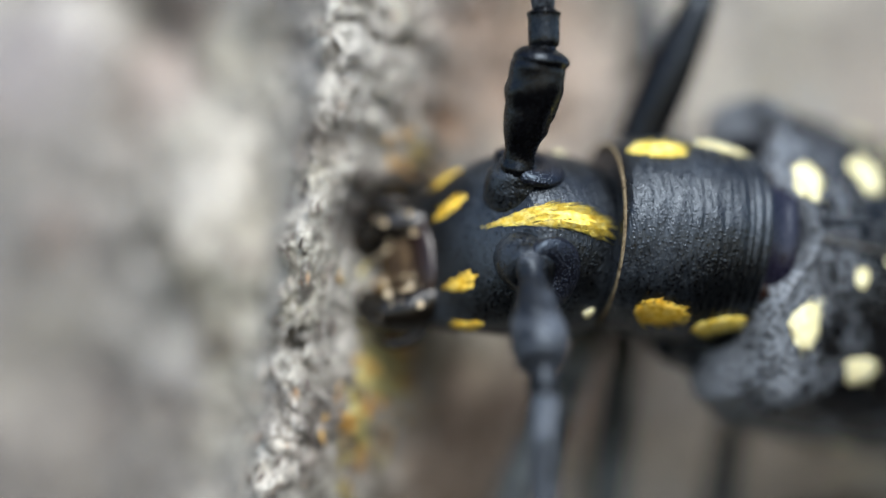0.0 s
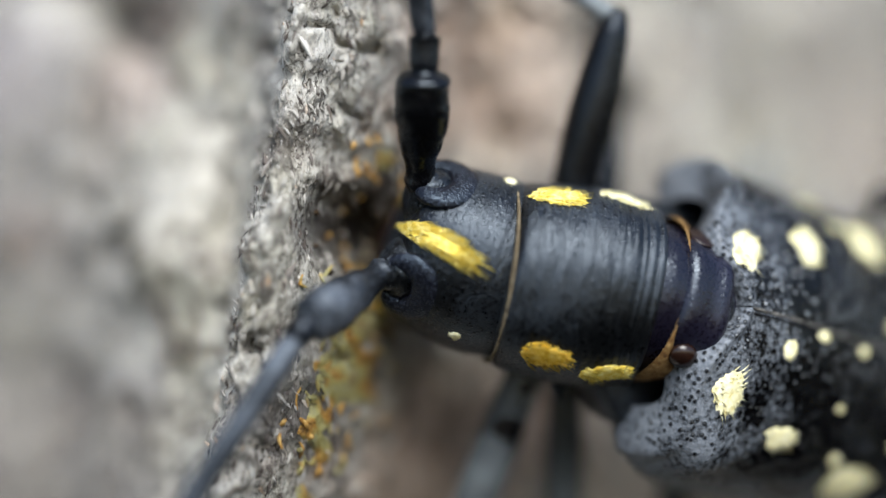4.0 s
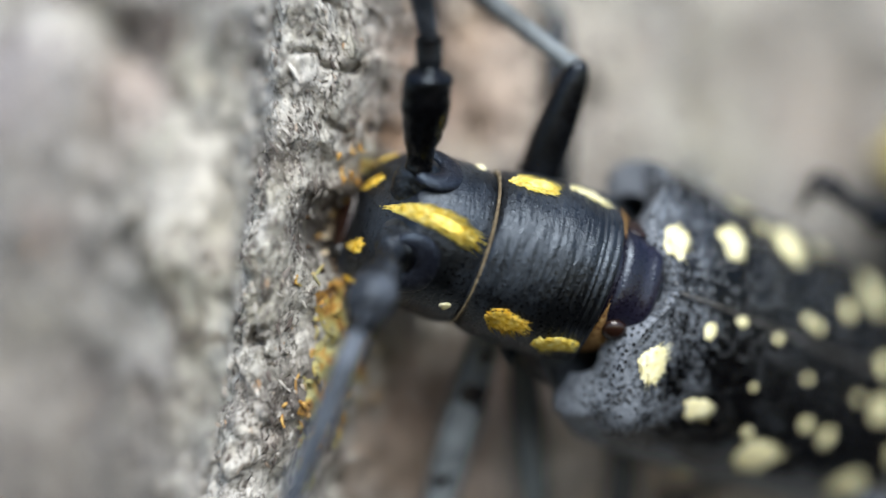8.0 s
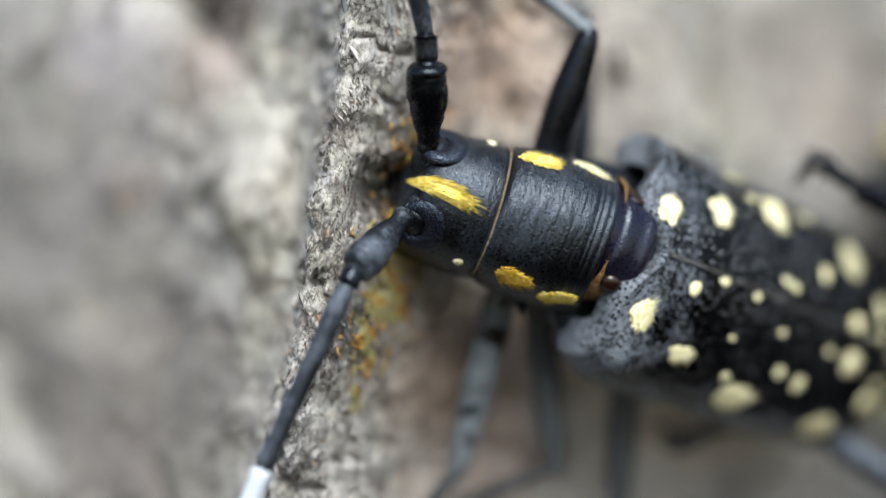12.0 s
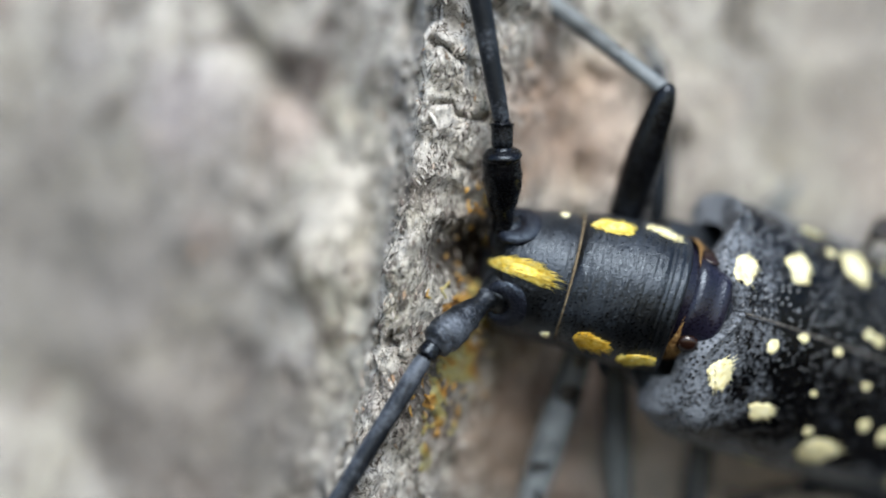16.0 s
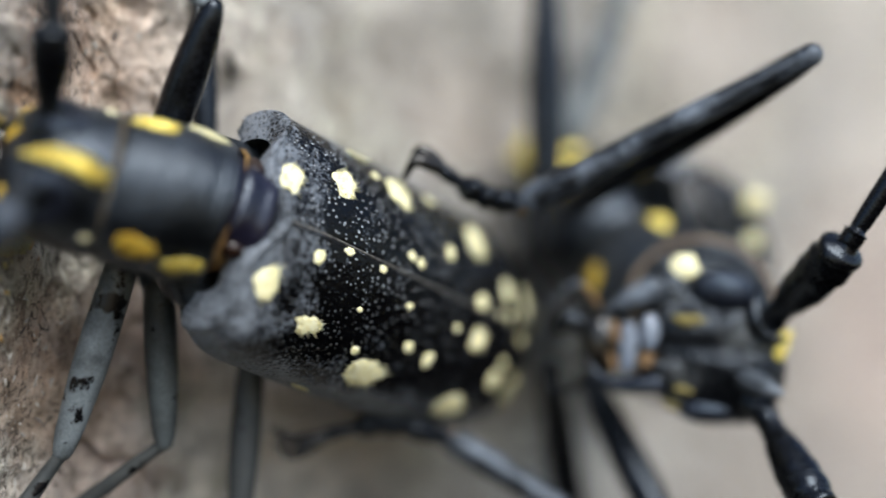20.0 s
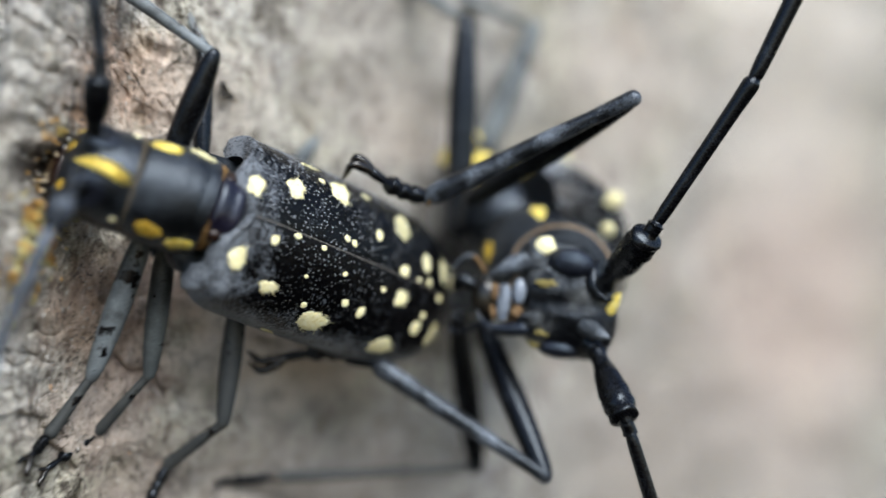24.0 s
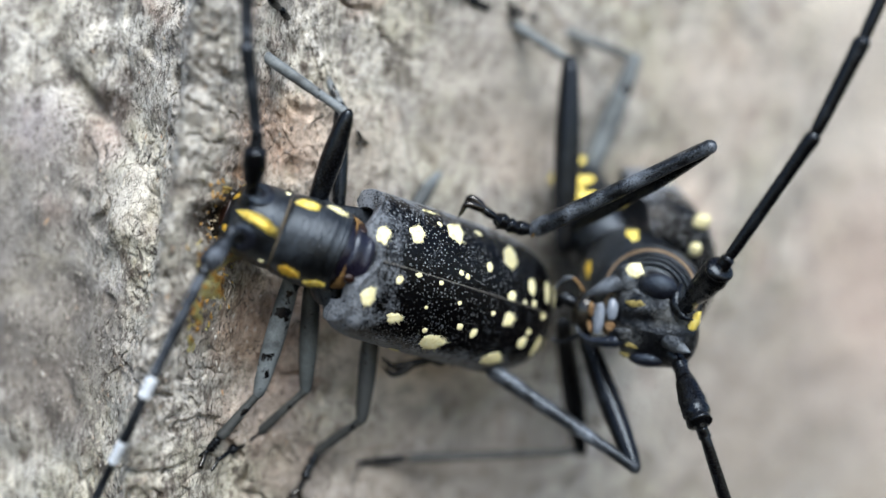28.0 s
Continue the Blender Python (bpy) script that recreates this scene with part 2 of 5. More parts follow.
# rusty and pale patches of the bark, some painting light and shade: place, size (millimetres), colour
STAINS_AND_SHADE = [((-30.6, 9.8, 4.6), 1.7, (0.45, 0.23, 0.17), 0.7), ((-14.2, 9.0, 9.2), 3.6, (0.62, 0.43, 0.32), 0.7), ((-26.6, 8.0, 9.0), 2.0, (0.52, 0.40, 0.35), 0.6), ((-12, 11.0, 3.0), 2.6, (0.46, 0.31, 0.24), 0.6),
          ((-18.8, 1.0, 8.5), 2.4, (0.58, 0.565, 0.535), 0.7), ((-18.2, 1.0, 12.5), 2.8, (0.58, 0.565, 0.535), 0.7), ((-17.4, 1.0, 17.0), 3.0, (0.58, 0.565, 0.535), 0.7), ((-20.2, 1.0, 0.0), 2.4, (0.60, 0.58, 0.54), 0.5), ((-21, 1.0, -5.0), 2.6, (0.60, 0.58, 0.54), 0.5),
          # (-14.5, 9.5, -14.0): dark brown bark, with shadow between the legs painted in
          # first entry: the shade inside the bite pit, painted near-black
          # paler entries at z -4 to -10 paint over the beetle's deep shadow
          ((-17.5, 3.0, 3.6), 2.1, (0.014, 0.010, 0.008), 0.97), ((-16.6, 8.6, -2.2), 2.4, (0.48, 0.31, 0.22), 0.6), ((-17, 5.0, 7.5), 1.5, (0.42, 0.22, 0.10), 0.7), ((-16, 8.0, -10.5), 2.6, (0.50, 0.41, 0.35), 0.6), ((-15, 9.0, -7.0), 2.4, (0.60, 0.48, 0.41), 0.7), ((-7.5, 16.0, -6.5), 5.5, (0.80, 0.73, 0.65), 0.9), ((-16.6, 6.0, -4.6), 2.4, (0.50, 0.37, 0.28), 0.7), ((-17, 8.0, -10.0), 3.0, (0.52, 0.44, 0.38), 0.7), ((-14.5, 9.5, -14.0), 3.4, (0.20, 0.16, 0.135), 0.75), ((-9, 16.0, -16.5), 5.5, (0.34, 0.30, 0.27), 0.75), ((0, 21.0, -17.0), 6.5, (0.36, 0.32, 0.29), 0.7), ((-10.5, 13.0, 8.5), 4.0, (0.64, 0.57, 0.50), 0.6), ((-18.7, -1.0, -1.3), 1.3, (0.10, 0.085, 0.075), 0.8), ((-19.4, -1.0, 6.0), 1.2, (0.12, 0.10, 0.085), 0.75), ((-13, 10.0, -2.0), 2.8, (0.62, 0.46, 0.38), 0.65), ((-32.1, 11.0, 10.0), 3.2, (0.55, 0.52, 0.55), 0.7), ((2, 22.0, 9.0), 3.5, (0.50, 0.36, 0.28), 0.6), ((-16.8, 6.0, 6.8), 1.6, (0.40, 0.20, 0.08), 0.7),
          ((-35.6, 9.0, -4.5), 2.8, (0.09, 0.075, 0.068), 0.75), ((-25.1, 7.0, -2.6), 2.0, (0.085, 0.075, 0.07), 0.8), ((-28.6, 8.0, -1.7), 2.0, (0.12, 0.10, 0.09), 0.7), ((-24.9, 7.0, 11.2), 1.4, (0.10, 0.075, 0.065), 0.8), ((-27.1, 8.0, 12.0), 1.5, (0.11, 0.085, 0.075), 0.75),
          ((-23.9, 7.0, -13.6), 2.0, (0.10, 0.085, 0.075), 0.75), ((-22.3, 4.5, 3.2), 1.0, (0.20, 0.15, 0.13), 0.6), ((-23.1, 5.0, 5.5), 3.0, (0.76, 0.73, 0.66), 0.75), ((-23.5, 5.0, -9.0), 2.6, (0.72, 0.69, 0.62), 0.7), ((-30.1, 9.0, -9.0), 2.8, (0.14, 0.12, 0.105), 0.65), ((-3.3, 20.0, -8.0), 3.5, (0.60, 0.52, 0.45), 0.6),
          ((-30.1, 9.0, -6.0), 7.0, (0.18, 0.165, 0.15), 0.8), ((-36.1, 11.0, 0.0), 6.0, (0.24, 0.225, 0.21), 0.7), ((-31.1, 9.5, 5.0), 6.5, (0.27, 0.255, 0.24), 0.7), ((1, 21.0, 13.0), 8.5, (0.42, 0.395, 0.36), 0.8), ((14, 34.0, 2.0), 7.0, (0.70, 0.56, 0.48), 0.6), ((45, 63.0, -5.0), 18.0, (0.66, 0.53, 0.46), 0.65), ((41, 57.0, 22.0), 18.0, (0.70, 0.64, 0.57), 0.65), ((46, 66.0, -28.0), 14.0, (0.52, 0.46, 0.41), 0.6), ((26, 48.0, -18.0), 13.0, (0.36, 0.32, 0.29), 0.75), ((-42.1, 13.0, 4.0), 8.0, (0.22, 0.21, 0.195), 0.75), ((20, 38.0, 14.0), 8.0, (0.66, 0.58, 0.50), 0.5)]


def bark_material(name, fibre=False):
    m, n, l, b = nodes_of(name, (0.4, 0.38, 0.34), 0.92, 0, 0.15)
    co = coords(n)
    big = noise_node(n, l, co, 0.11, 4)
    mid = noise_node(n, l, co, 0.55, 5, 0.6)
    grain = n.new("ShaderNodeMapping")
    grain.inputs["Scale"].default_value = (1.0, 1.0, 0.55)
    l.new(co, grain.inputs["Vector"])
    fine = noise_node(n, l, grain.outputs[0], 3.0, 5, 0.7)
    speck = noise_node(n, l, grain.outputs[0], 9.0, 2, 0.6)
    base = ramp(n, l, mid, [(0.30, (0.10, 0.092, 0.084)), (0.39, (0.27, 0.258, 0.238)), (0.50, (0.54, 0.525, 0.485)), (0.64, (0.78, 0.76, 0.70))])
    lich = ramp(n, l, big, [(0.47, (0, 0, 0)), (0.60, (1, 1, 1))])
    base = mixed(n, l, lich, base, mixed(n, l, 0.6, base, (0.54, 0.515, 0.39)))
    mp = n.new("ShaderNodeMapping")
    mp.inputs["Location"].default_value = (0.031, 0.017, 0.043)
    l.new(co, mp.inputs["Vector"])
    pink = noise_node(n, l, mp.outputs[0], 0.16, 4, 0.6)
    base = mixed(n, l, ramp(n, l, pink, [(0.56, (0, 0, 0)), (0.68, (0.6,) * 3)]), base, (0.46, 0.34, 0.28))
    violet = noise_node(n, l, mp.outputs[0], 0.22, 3, 0.6)
    base = mixed(n, l, ramp(n, l, violet, [(0.30, (0.5,) * 3), (0.42, (0, 0, 0))]), base, (0.40, 0.375, 0.40))
    dark = noise_node(n, l, mp.outputs[0], 0.40, 5, 0.62)
    base = mixed(n, l, ramp(n, l, dark, [(0.36, (0.75,) * 3), (0.47, (0, 0, 0))]), base, (0.11, 0.092, 0.080))
    base = mixed(n, l, ramp(n, l, fine, [(0.37, (0.9,) * 3), (0.48, (0, 0, 0))]), base, (0.085, 0.074, 0.066))
    base = mixed(n, l, ramp(n, l, speck, [(0.60, (0, 0, 0)), (0.72, (0.7,) * 3)]), base, (0.64, 0.615, 0.55))
    mottle = noise_node(n, l, grain.outputs[0], 1.15, 5, 0.62)
    base = mixed(n, l, ramp(n, l, mottle, [(0.37, (0.8,) * 3), (0.44, (0, 0, 0))]), base, (0.10, 0.082, 0.070))
    base = mixed(n, l, ramp(n, l, mottle, [(0.53, (0, 0, 0)), (0.62, (0.6,) * 3)]), base, (0.62, 0.59, 0.51))
    if not fibre:
        squeezed = n.new("ShaderNodeMapping")
        squeezed.inputs["Scale"].default_value = (1.0, 0.3, 1.0)
        l.new(co, squeezed.inputs["Vector"])
        for (x, y, z), r, colour, much in STAINS_AND_SHADE:
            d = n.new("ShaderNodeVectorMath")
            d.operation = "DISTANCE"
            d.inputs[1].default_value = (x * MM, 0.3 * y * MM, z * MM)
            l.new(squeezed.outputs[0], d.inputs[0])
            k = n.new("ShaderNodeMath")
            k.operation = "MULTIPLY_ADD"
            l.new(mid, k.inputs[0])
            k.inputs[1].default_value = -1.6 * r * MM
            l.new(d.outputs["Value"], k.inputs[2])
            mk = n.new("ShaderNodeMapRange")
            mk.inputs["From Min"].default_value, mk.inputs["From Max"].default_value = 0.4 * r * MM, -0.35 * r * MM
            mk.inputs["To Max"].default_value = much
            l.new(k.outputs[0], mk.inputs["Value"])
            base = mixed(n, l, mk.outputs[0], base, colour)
    bend = n.new("ShaderNodeVectorMath")
    bend.operation = "MULTIPLY_ADD"
    swirl = n.new("ShaderNodeTexNoise")
    swirl.inputs["Scale"].default_value = 700
    l.new(co, swirl.inputs["Vector"])
    l.new(swirl.outputs["Color"], bend.inputs[0])
    bend.inputs[1].default_value = (0.9 * MM,) * 3
    l.new(co, bend.inputs[2])
    lines = n.new("ShaderNodeMapping")
    lines.inputs["Scale"].default_value = (1.0, 1.0, 0.60)
    l.new(bend.outputs[0], lines.inputs["Vector"])
    for per_mm, width, much in ((0.95, 0.018, 0.92), (2.3, 0.026, 0.80), (5.0, 0.034, 0.5)):
        gap = n.new("ShaderNodeMath")
        gap.operation = "SUBTRACT"
        l.new(noise_node(n, l, lines.outputs[0], per_mm, 3, 0.6), gap.inputs[0])
        gap.inputs[1].default_value = 0.5
        near = n.new("ShaderNodeMath")
        near.operation = "ABSOLUTE"
        l.new(gap.outputs[0], near.inputs[0])
        broken = ramp(n, l, noise_node(n, l, co, per_mm * 0.6, 2), [(0.42, (0, 0, 0)), (0.56, (much,) * 3)])
        cracks = mixed(n, l, 1.0, ramp(n, l, near.outputs[0], [(width * 0.4, (1, 1, 1)), (width, (0, 0, 0))]), broken, "MULTIPLY")
        base = mixed(n, l, cracks, base, (0.050, 0.042, 0.036))
    fibres = n.new("ShaderNodeMapping")
    fibres.inputs["Scale"].default_value = (1.0, 1.0, 0.12)
    l.new(bend.outputs[0], fibres.inputs["Vector"])
    base = mixed(n, l, 1.0, base, ramp(n, l, noise_node(n, l, fibres.outputs[0], 9, 3, 0.6), [(0.28, (0.80,) * 3), (0.50, (1, 1, 1))]), "MULTIPLY")
    if fibre:
        info = n.new("ShaderNodeObjectInfo")
        base = mixed(n, l, ramp(n, l, info.outputs["Random"], [(0.0, (0.55,) * 3), (0.5, (0.1,) * 3), (1.0, (0.6,) * 3)]), base,
                     ramp(n, l, info.outputs["Random"], [(0.1, (0.07, 0.055, 0.045)), (0.5, (0.24, 0.22, 0.19)), (0.8, (0.36, 0.34, 0.31)), (1.0, (0.30, 0.18, 0.10))]))
    l.new(base, b.inputs["Base Color"])
    k = bump(n, l, b, fine, 0.22, 1.0)
    bump(n, l, b, speck, 0.06, 1.0, k)
    return m


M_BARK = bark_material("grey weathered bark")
M_FLAKE = bark_material("bark flake", True)


def grit_material():
    m, n, l, b = nodes_of("grit", (0.5, 0.48, 0.44), 0.9, 0, 0.2)
    g = n.new("ShaderNodeNewGeometry")
    l.new(ramp(n, l, g.outputs["Random Per Island"], [(0.0, (0.06, 0.05, 0.045)), (0.25, (0.13, 0.11, 0.10)), (0.42, (0.33, 0.31, 0.28)), (0.85, (0.45, 0.43, 0.395)), (0.95, (0.56, 0.54, 0.50)), (1.0, (0.42, 0.25, 0.13))]), b.inputs["Base Color"])
    return m


M_GRIT = grit_material()
M_WOOD = hairs("chewed amber wood", (0.38, 0.20, 0.045), (0.55, 0.38, 0.14), (0.15, 0.06, 0.015))


def wet_wood():
    m, n, l, b = nodes_of("moist bare wood", (0.4, 0.33, 0.12), 0.38, 0, 0.4)
    co = coords(n)
    f, g = noise_node(n, l, co, 1.1, 4, 0.6), noise_node(n, l, co, 7, 4, 0.7)
    c = ramp(n, l, f, [(0.34, (0.12, 0.06, 0.02)), (0.43, (0.45, 0.24, 0.05)), (0.52, (0.44, 0.38, 0.13)), (0.62, (0.38, 0.37, 0.20)), (0.72, (0.50, 0.29, 0.08))])
    l.new(mixed(n, l, ramp(n, l, g, [(0.34, (0.8,) * 3), (0.48, (0, 0, 0))]), c, (0.08, 0.05, 0.02)), b.inputs["Base Color"])
    bump(n, l, b, g, 0.12, 1.0)
    return m


M_WET = wet_wood()
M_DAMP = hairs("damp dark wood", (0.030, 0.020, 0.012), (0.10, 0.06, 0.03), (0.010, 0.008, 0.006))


# ---- mesh helpers: everything is shaped in millimetres ----
def part(name, bm, material, parent, label=""):
    me = bpy.data.meshes.new(name)
    for v in bm.verts:
        v.co *= MM
    bmesh.ops.recalc_face_normals(bm, faces=bm.faces)
    bm.to_mesh(me)
    bm.free()
    for p in me.polygons:
        p.use_smooth = True
    me.materials.append(material)
    ob = new(name, me)
    ob.parent = parent
    if label:
        tagged(ob, label=label)
    return ob


def ring_loft(bm, rings, cap=True):
    """Skin over a list of closed rings of equal length."""
    vs = [[bm.verts.new(p) for p in r] for r in rings]
    k = len(vs[0])
    for a, b in zip(vs, vs[1:]):
        for i in range(k):
            bm.faces.new((a[i], a[(i + 1) % k], b[(i + 1) % k], b[i]))
    if cap:
        for r in (vs[0], vs[-1]):
            c = bm.verts.new(sum((v.co for v in r), Vector()) / k)
            for i in range(k):
                bm.faces.new((c, r[i], r[(i + 1) % k]))


def spline(points, per):
    """Catmull-Rom through points (tuples of any length)."""
    q = [np.array(p, float) for p in points]
    q = [2 * q[0] - q[1]] + q + [2 * q[-1] - q[-2]]
    out = []
    for i in range(1, len(q) - 2):
        for s in range(per):
            u = s / per
            a, b, c, d = q[i - 1:i + 3]
            out.append(0.5 * (2 * b + (c - a) * u + (2 * a - 5 * b + 4 * c - d) * u * u + (3 * b - a - 3 * c + d) * u ** 3))
    out.append(q[-2])
    return out


def tube(bm, stations, seg=14, per=5, flat=1.0, wobble=0.0):
    """A rounded limb through stations (x, y, z, radius)."""
    s = spline(stations, per)
    first, last = s[0], s[-1]
    pts = [Vector(p[:3]) for p in s]
    rad = [max(p[3], 0.01) for p in s]
    up = Vector((0.31, -0.8, 0.52))
    rings = []
    for i, p in enumerate(pts):
        d = (pts[min(i + 1, len(pts) - 1)] - pts[max(i - 1, 0)]).normalized()
        a = d.cross(up).normalized()
        b = a.cross(d)
        ends = [(0.0, 1.0)]
        if i == 0:
            ends = [(-0.85, 0.35), (-0.5, 0.8), (0.0, 1.0)]
        if i == len(pts) - 1:
            ends = [(0.0, 1.0), (0.5, 0.8), (0.85, 0.35)]
        for off, k in ends:
            r = rad[i] * k
            c = p + d * off * rad[i]
            rings.append([c + (a * math.cos(t) + b * math.sin(t) * flat) * r * (1 + wobble * noise.noise(c * 3 + a * math.cos(t) * 2)) for t in (2 * math.pi * j / seg for j in range(seg))])
    ring_loft(bm, rings)


def oval(bm, c, x, y, z, seg=20, rings=12, power=1.0):
    """An ellipsoid about c with half axes x, y, z (vectors)."""
    c = Vector(c)
    rows = []
    for i in range(1, rings):
        t = math.pi * i / rings
        k = math.sin(t) ** power
        rows.append([c + Vector(x) * math.cos(t) + (Vector(y) * math.cos(p) + Vector(z) * math.sin(p)) * k for p in (2 * math.pi * j / seg for j in range(seg))])
    ring_loft(bm, rows)


def blob_patch(bm, surface, u0, v0, ru, rv, lift, seed, ragged=0.22, rows=5, seg=36, hair=0, lean=(-1, 0), taper=0.0, spike=0.06, width=0.02):
    """A thin patch of down with a ragged rim laid on surface(a, b) -> (point, normal), with single hairs that lean one way."""
    rnd = random.Random(seed)
    ph = [rnd.uniform(0, 6.28) for _ in range(6)]
    am = [rnd.uniform(0.3, 1.0) * ragged / (1 + 0.3 * k) for k in range(6)]
    jag = [rnd.uniform(-1, 1) * spike for _ in range(seg)]

    def rim(t, j):
        return 1 + sum(am[k] * math.sin((k + 2) * t + ph[k]) for k in range(6)) + jag[j % seg]

    loops = []
    for i in range(rows + 1):
        q = i / rows
        loop = []
        for j in range(seg):
            t = 2 * math.pi * j / seg
            r = q * rim(t, j)
            p, nrm = surface(u0 + ru * r * math.cos(t), v0 + rv * r * math.sin(t) * (1 - taper * math.cos(t)))
            loop.append(Vector(p) + Vector(nrm) * (lift * (1 - q ** 5) * (0.7 + 0.6 * rnd.random()) - 0.015 * q ** 5))
        loops.append(loop)
    vs = [[bm.verts.new(p) for p in lp] for lp in loops[1:]]
    c = bm.verts.new(loops[0][0])
    for j in range(seg):
        bm.faces.new((c, vs[0][j], vs[0][(j + 1) % seg]))
    for a, b in zip(vs, vs[1:]):
        for j in range(seg):
            bm.faces.new((a[j], a[(j + 1) % seg], b[(j + 1) % seg], b[j]))
    for _ in range(hair):
        t = rnd.uniform(0, 6.283)
        r = math.sqrt(rnd.uniform(0.2, 1.0)) * rim(t, int(t / 6.283 * seg))
        a, b = u0 + ru * r * math.cos(t), v0 + rv * r * math.sin(t) * (1 - taper * math.cos(t))
        p, nrm = surface(a, b)
        la, lb = lean[0] + rnd.uniform(-0.4, 0.4), lean[1] + 1.3 * math.sin(t) * r + rnd.uniform(-0.3, 0.3)
        k = rnd.uniform(0.15, 0.35)
        e, n2 = surface(a + ru * la * k, b + rv * lb * k)
        p, e, nrm = Vector(p), Vector(e), Vector(nrm)
        side = (e - p).cross(nrm)
        if side.length < 1e-6:
            continue
        side = side.normalized() * width
        base = nrm * lift * 0.6
        w = [bm.verts.new(q) for q in (p + base - side, p + base + side, e + nrm * (lift + 0.05))]
        top = bm.verts.new(p + base + nrm * 0.03)
        for f in ((0, 1, 2), ):
            bm.faces.new([w[g] for g in f])
        bm.faces.new((w[0], top, w[2]))
        bm.faces.new((top, w[1], w[2]))


# ---- the tree trunk: a wall of bark that falls away to the right ----
def hash_grid(ix, iz, seed):
    h = (ix * 374761393 + iz * 668265263 + seed * 974634777) & 0xFFFFFFFF
    h = ((h ^ (h >> 13)) * 1274126177) & 0xFFFFFFFF
    return ((h ^ (h >> 16)) & 0xFFFF) / 65535.0


def value_noise(x, z, seed):
    ix, iz = np.floor(x).astype(np.int64), np.floor(z).astype(np.int64)
    fx, fz = x - ix, z - iz
    fx, fz = fx * fx * (3 - 2 * fx), fz * fz * (3 - 2 * fz)
    a, b = hash_grid(ix, iz, seed), hash_grid(ix + 1, iz, seed)
    c, d = hash_grid(ix, iz + 1, seed), hash_grid(ix + 1, iz + 1, seed)
    return (a * (1 - fx) + b * fx) * (1 - fz) + (c * (1 - fx) + d * fx) * fz


def fractal(x, z, size, seed, octaves=3):
    s, amp = 0, 0.5
    for o in range(octaves):
        c, d = math.cos(0.7 + 1.1 * o + seed), math.sin(0.7 + 1.1 * o + seed)
        k = 2 ** o / size
        s = s + amp * (value_noise((x * c - z * d) * k, (x * d + z * c) * k, seed + o) - 0.5)
        amp *= 0.55
    return s


def smooth(a, b, x):
    t = np.clip((x - a) / (b - a), 0, 1)
    return t * t * (3 - 2 * t)


def bark_depth(x, z):
    """How far back the bark lies (y, millimetres) at x, z."""
    x, z = np.asarray(x, float), np.asarray(z, float)
    wander = 0.17 * np.clip(z, -40, 40) + 1.4 * fractal(z, z * 0 + 3.7, 7.0, 5, 2)
    xr = x - wander + 18.9
    left = np.where(xr > -10, -0.60 * xr, 6.0 - 0.34 * (xr + 10))
    right = np.where(xr < 18, 5.4 + 0.917 * (xr - 2.4), 19.7 + 0.95 * (xr - 18))
    y = -0.4 + np.where(xr < 0, left * smooth(0.0, -4.4, xr), right * smooth(0.3, 3.0, xr))
    crest = np.exp(-((xr + 1.5) / 3.2) ** 2)
    near = np.exp(-((xr - 1.5) / 8.0) ** 2)
    y = y - 2.3 * np.exp(-((xr + 1.3) / 1.35) ** 2)
    far = np.exp(-((x + 20) / 26.0) ** 2)
    y = y + 2.4 * fractal(x, z, 7.0, 11, 2) + 2.2 * far * fractal(x, z, 3.2, 23, 2) + (0.8 * near + 0.7 * crest) * fractal(x, z, 2.3, 23, 3)
    rough = 0.45 * near + 0.55 * crest
    warp = 1.3 * fractal(x, z, 2.5, 301, 2)
    u = x + warp
    scale = (fractal(u, z * 0.55, 2.4, 71, 3) + 0.45) * 5.0
    y = y - 0.17 * rough * (np.floor(scale) + smooth(0.55, 1.0, scale - np.floor(scale)))
    y = y + 0.75 * rough * fractal(x + 0.3 * warp, z * 0.8, 0.42, 211, 3) + 0.5 * rough * fractal(x, z, 1.1, 223, 2)
    split = np.abs(fractal(u, z * 0.55, 1.3, 41, 3))
    y = y + 0.75 * rough * np.exp(-(split / 0.022) ** 2) * smooth(0.42, 0.62, value_noise(x / 1.7 + 3, z / 2.6, 9))
    y = y + 0.7 * rough * fractal(u + 0.5 * warp, z * 0.62, 0.55, 57, 4)
    crack = np.abs(fractal(x + 2.0 * fractal(x, z, 3, 3, 2), z * 0.7, 5.5, 77, 3))
    y = y + 1.3 * near * np.exp(-(crack / 0.014) ** 2) * smooth(0.5, 0.75, value_noise(x / 3.7, z / 3.7, 8))
    hole = fractal(x + warp, z * 0.6, 2.6, 91, 3)
    y = y + 0.8 * far ** 3 * smooth(0.15, 0.26, hole)
    gash = np.hypot((x + 28.0 + 0.9 * (z - 12.0)) / 0.8, (z - 12.0) / 1.9)
    y = y + 1.6 * np.exp(-gash ** 2)
    y = y + 1.3 * np.exp(-((x + 17.0) / 1.0) ** 2 - ((z - 3.2) / 2.0) ** 2)
    pit = np.hypot((x + 17.75) / 0.85, (z - 3.6) / 1.15)
    y = y + 2.6 * np.exp(-pit ** 4) * (1 + 1.3 * fractal(x, z, 0.6, 251, 3))
    for ax, az, bx, bz, wide, deep in ((-24.0, -5.9, -20.4, -7.5, 0.20, 1.1), (-22.6, -6.4, -22.2, -7.6, 0.14, 0.8), (-24.2, -11.9, -20.2, -12.3, 0.22, 1.1), (-18.9, -9.5, -17.6, -13.0, 0.25, 1.0)):
        t = np.clip(((x - ax) * (bx - ax) + (z - az) * (bz - az)) / ((bx - ax) ** 2 + (bz - az) ** 2), 0, 1)
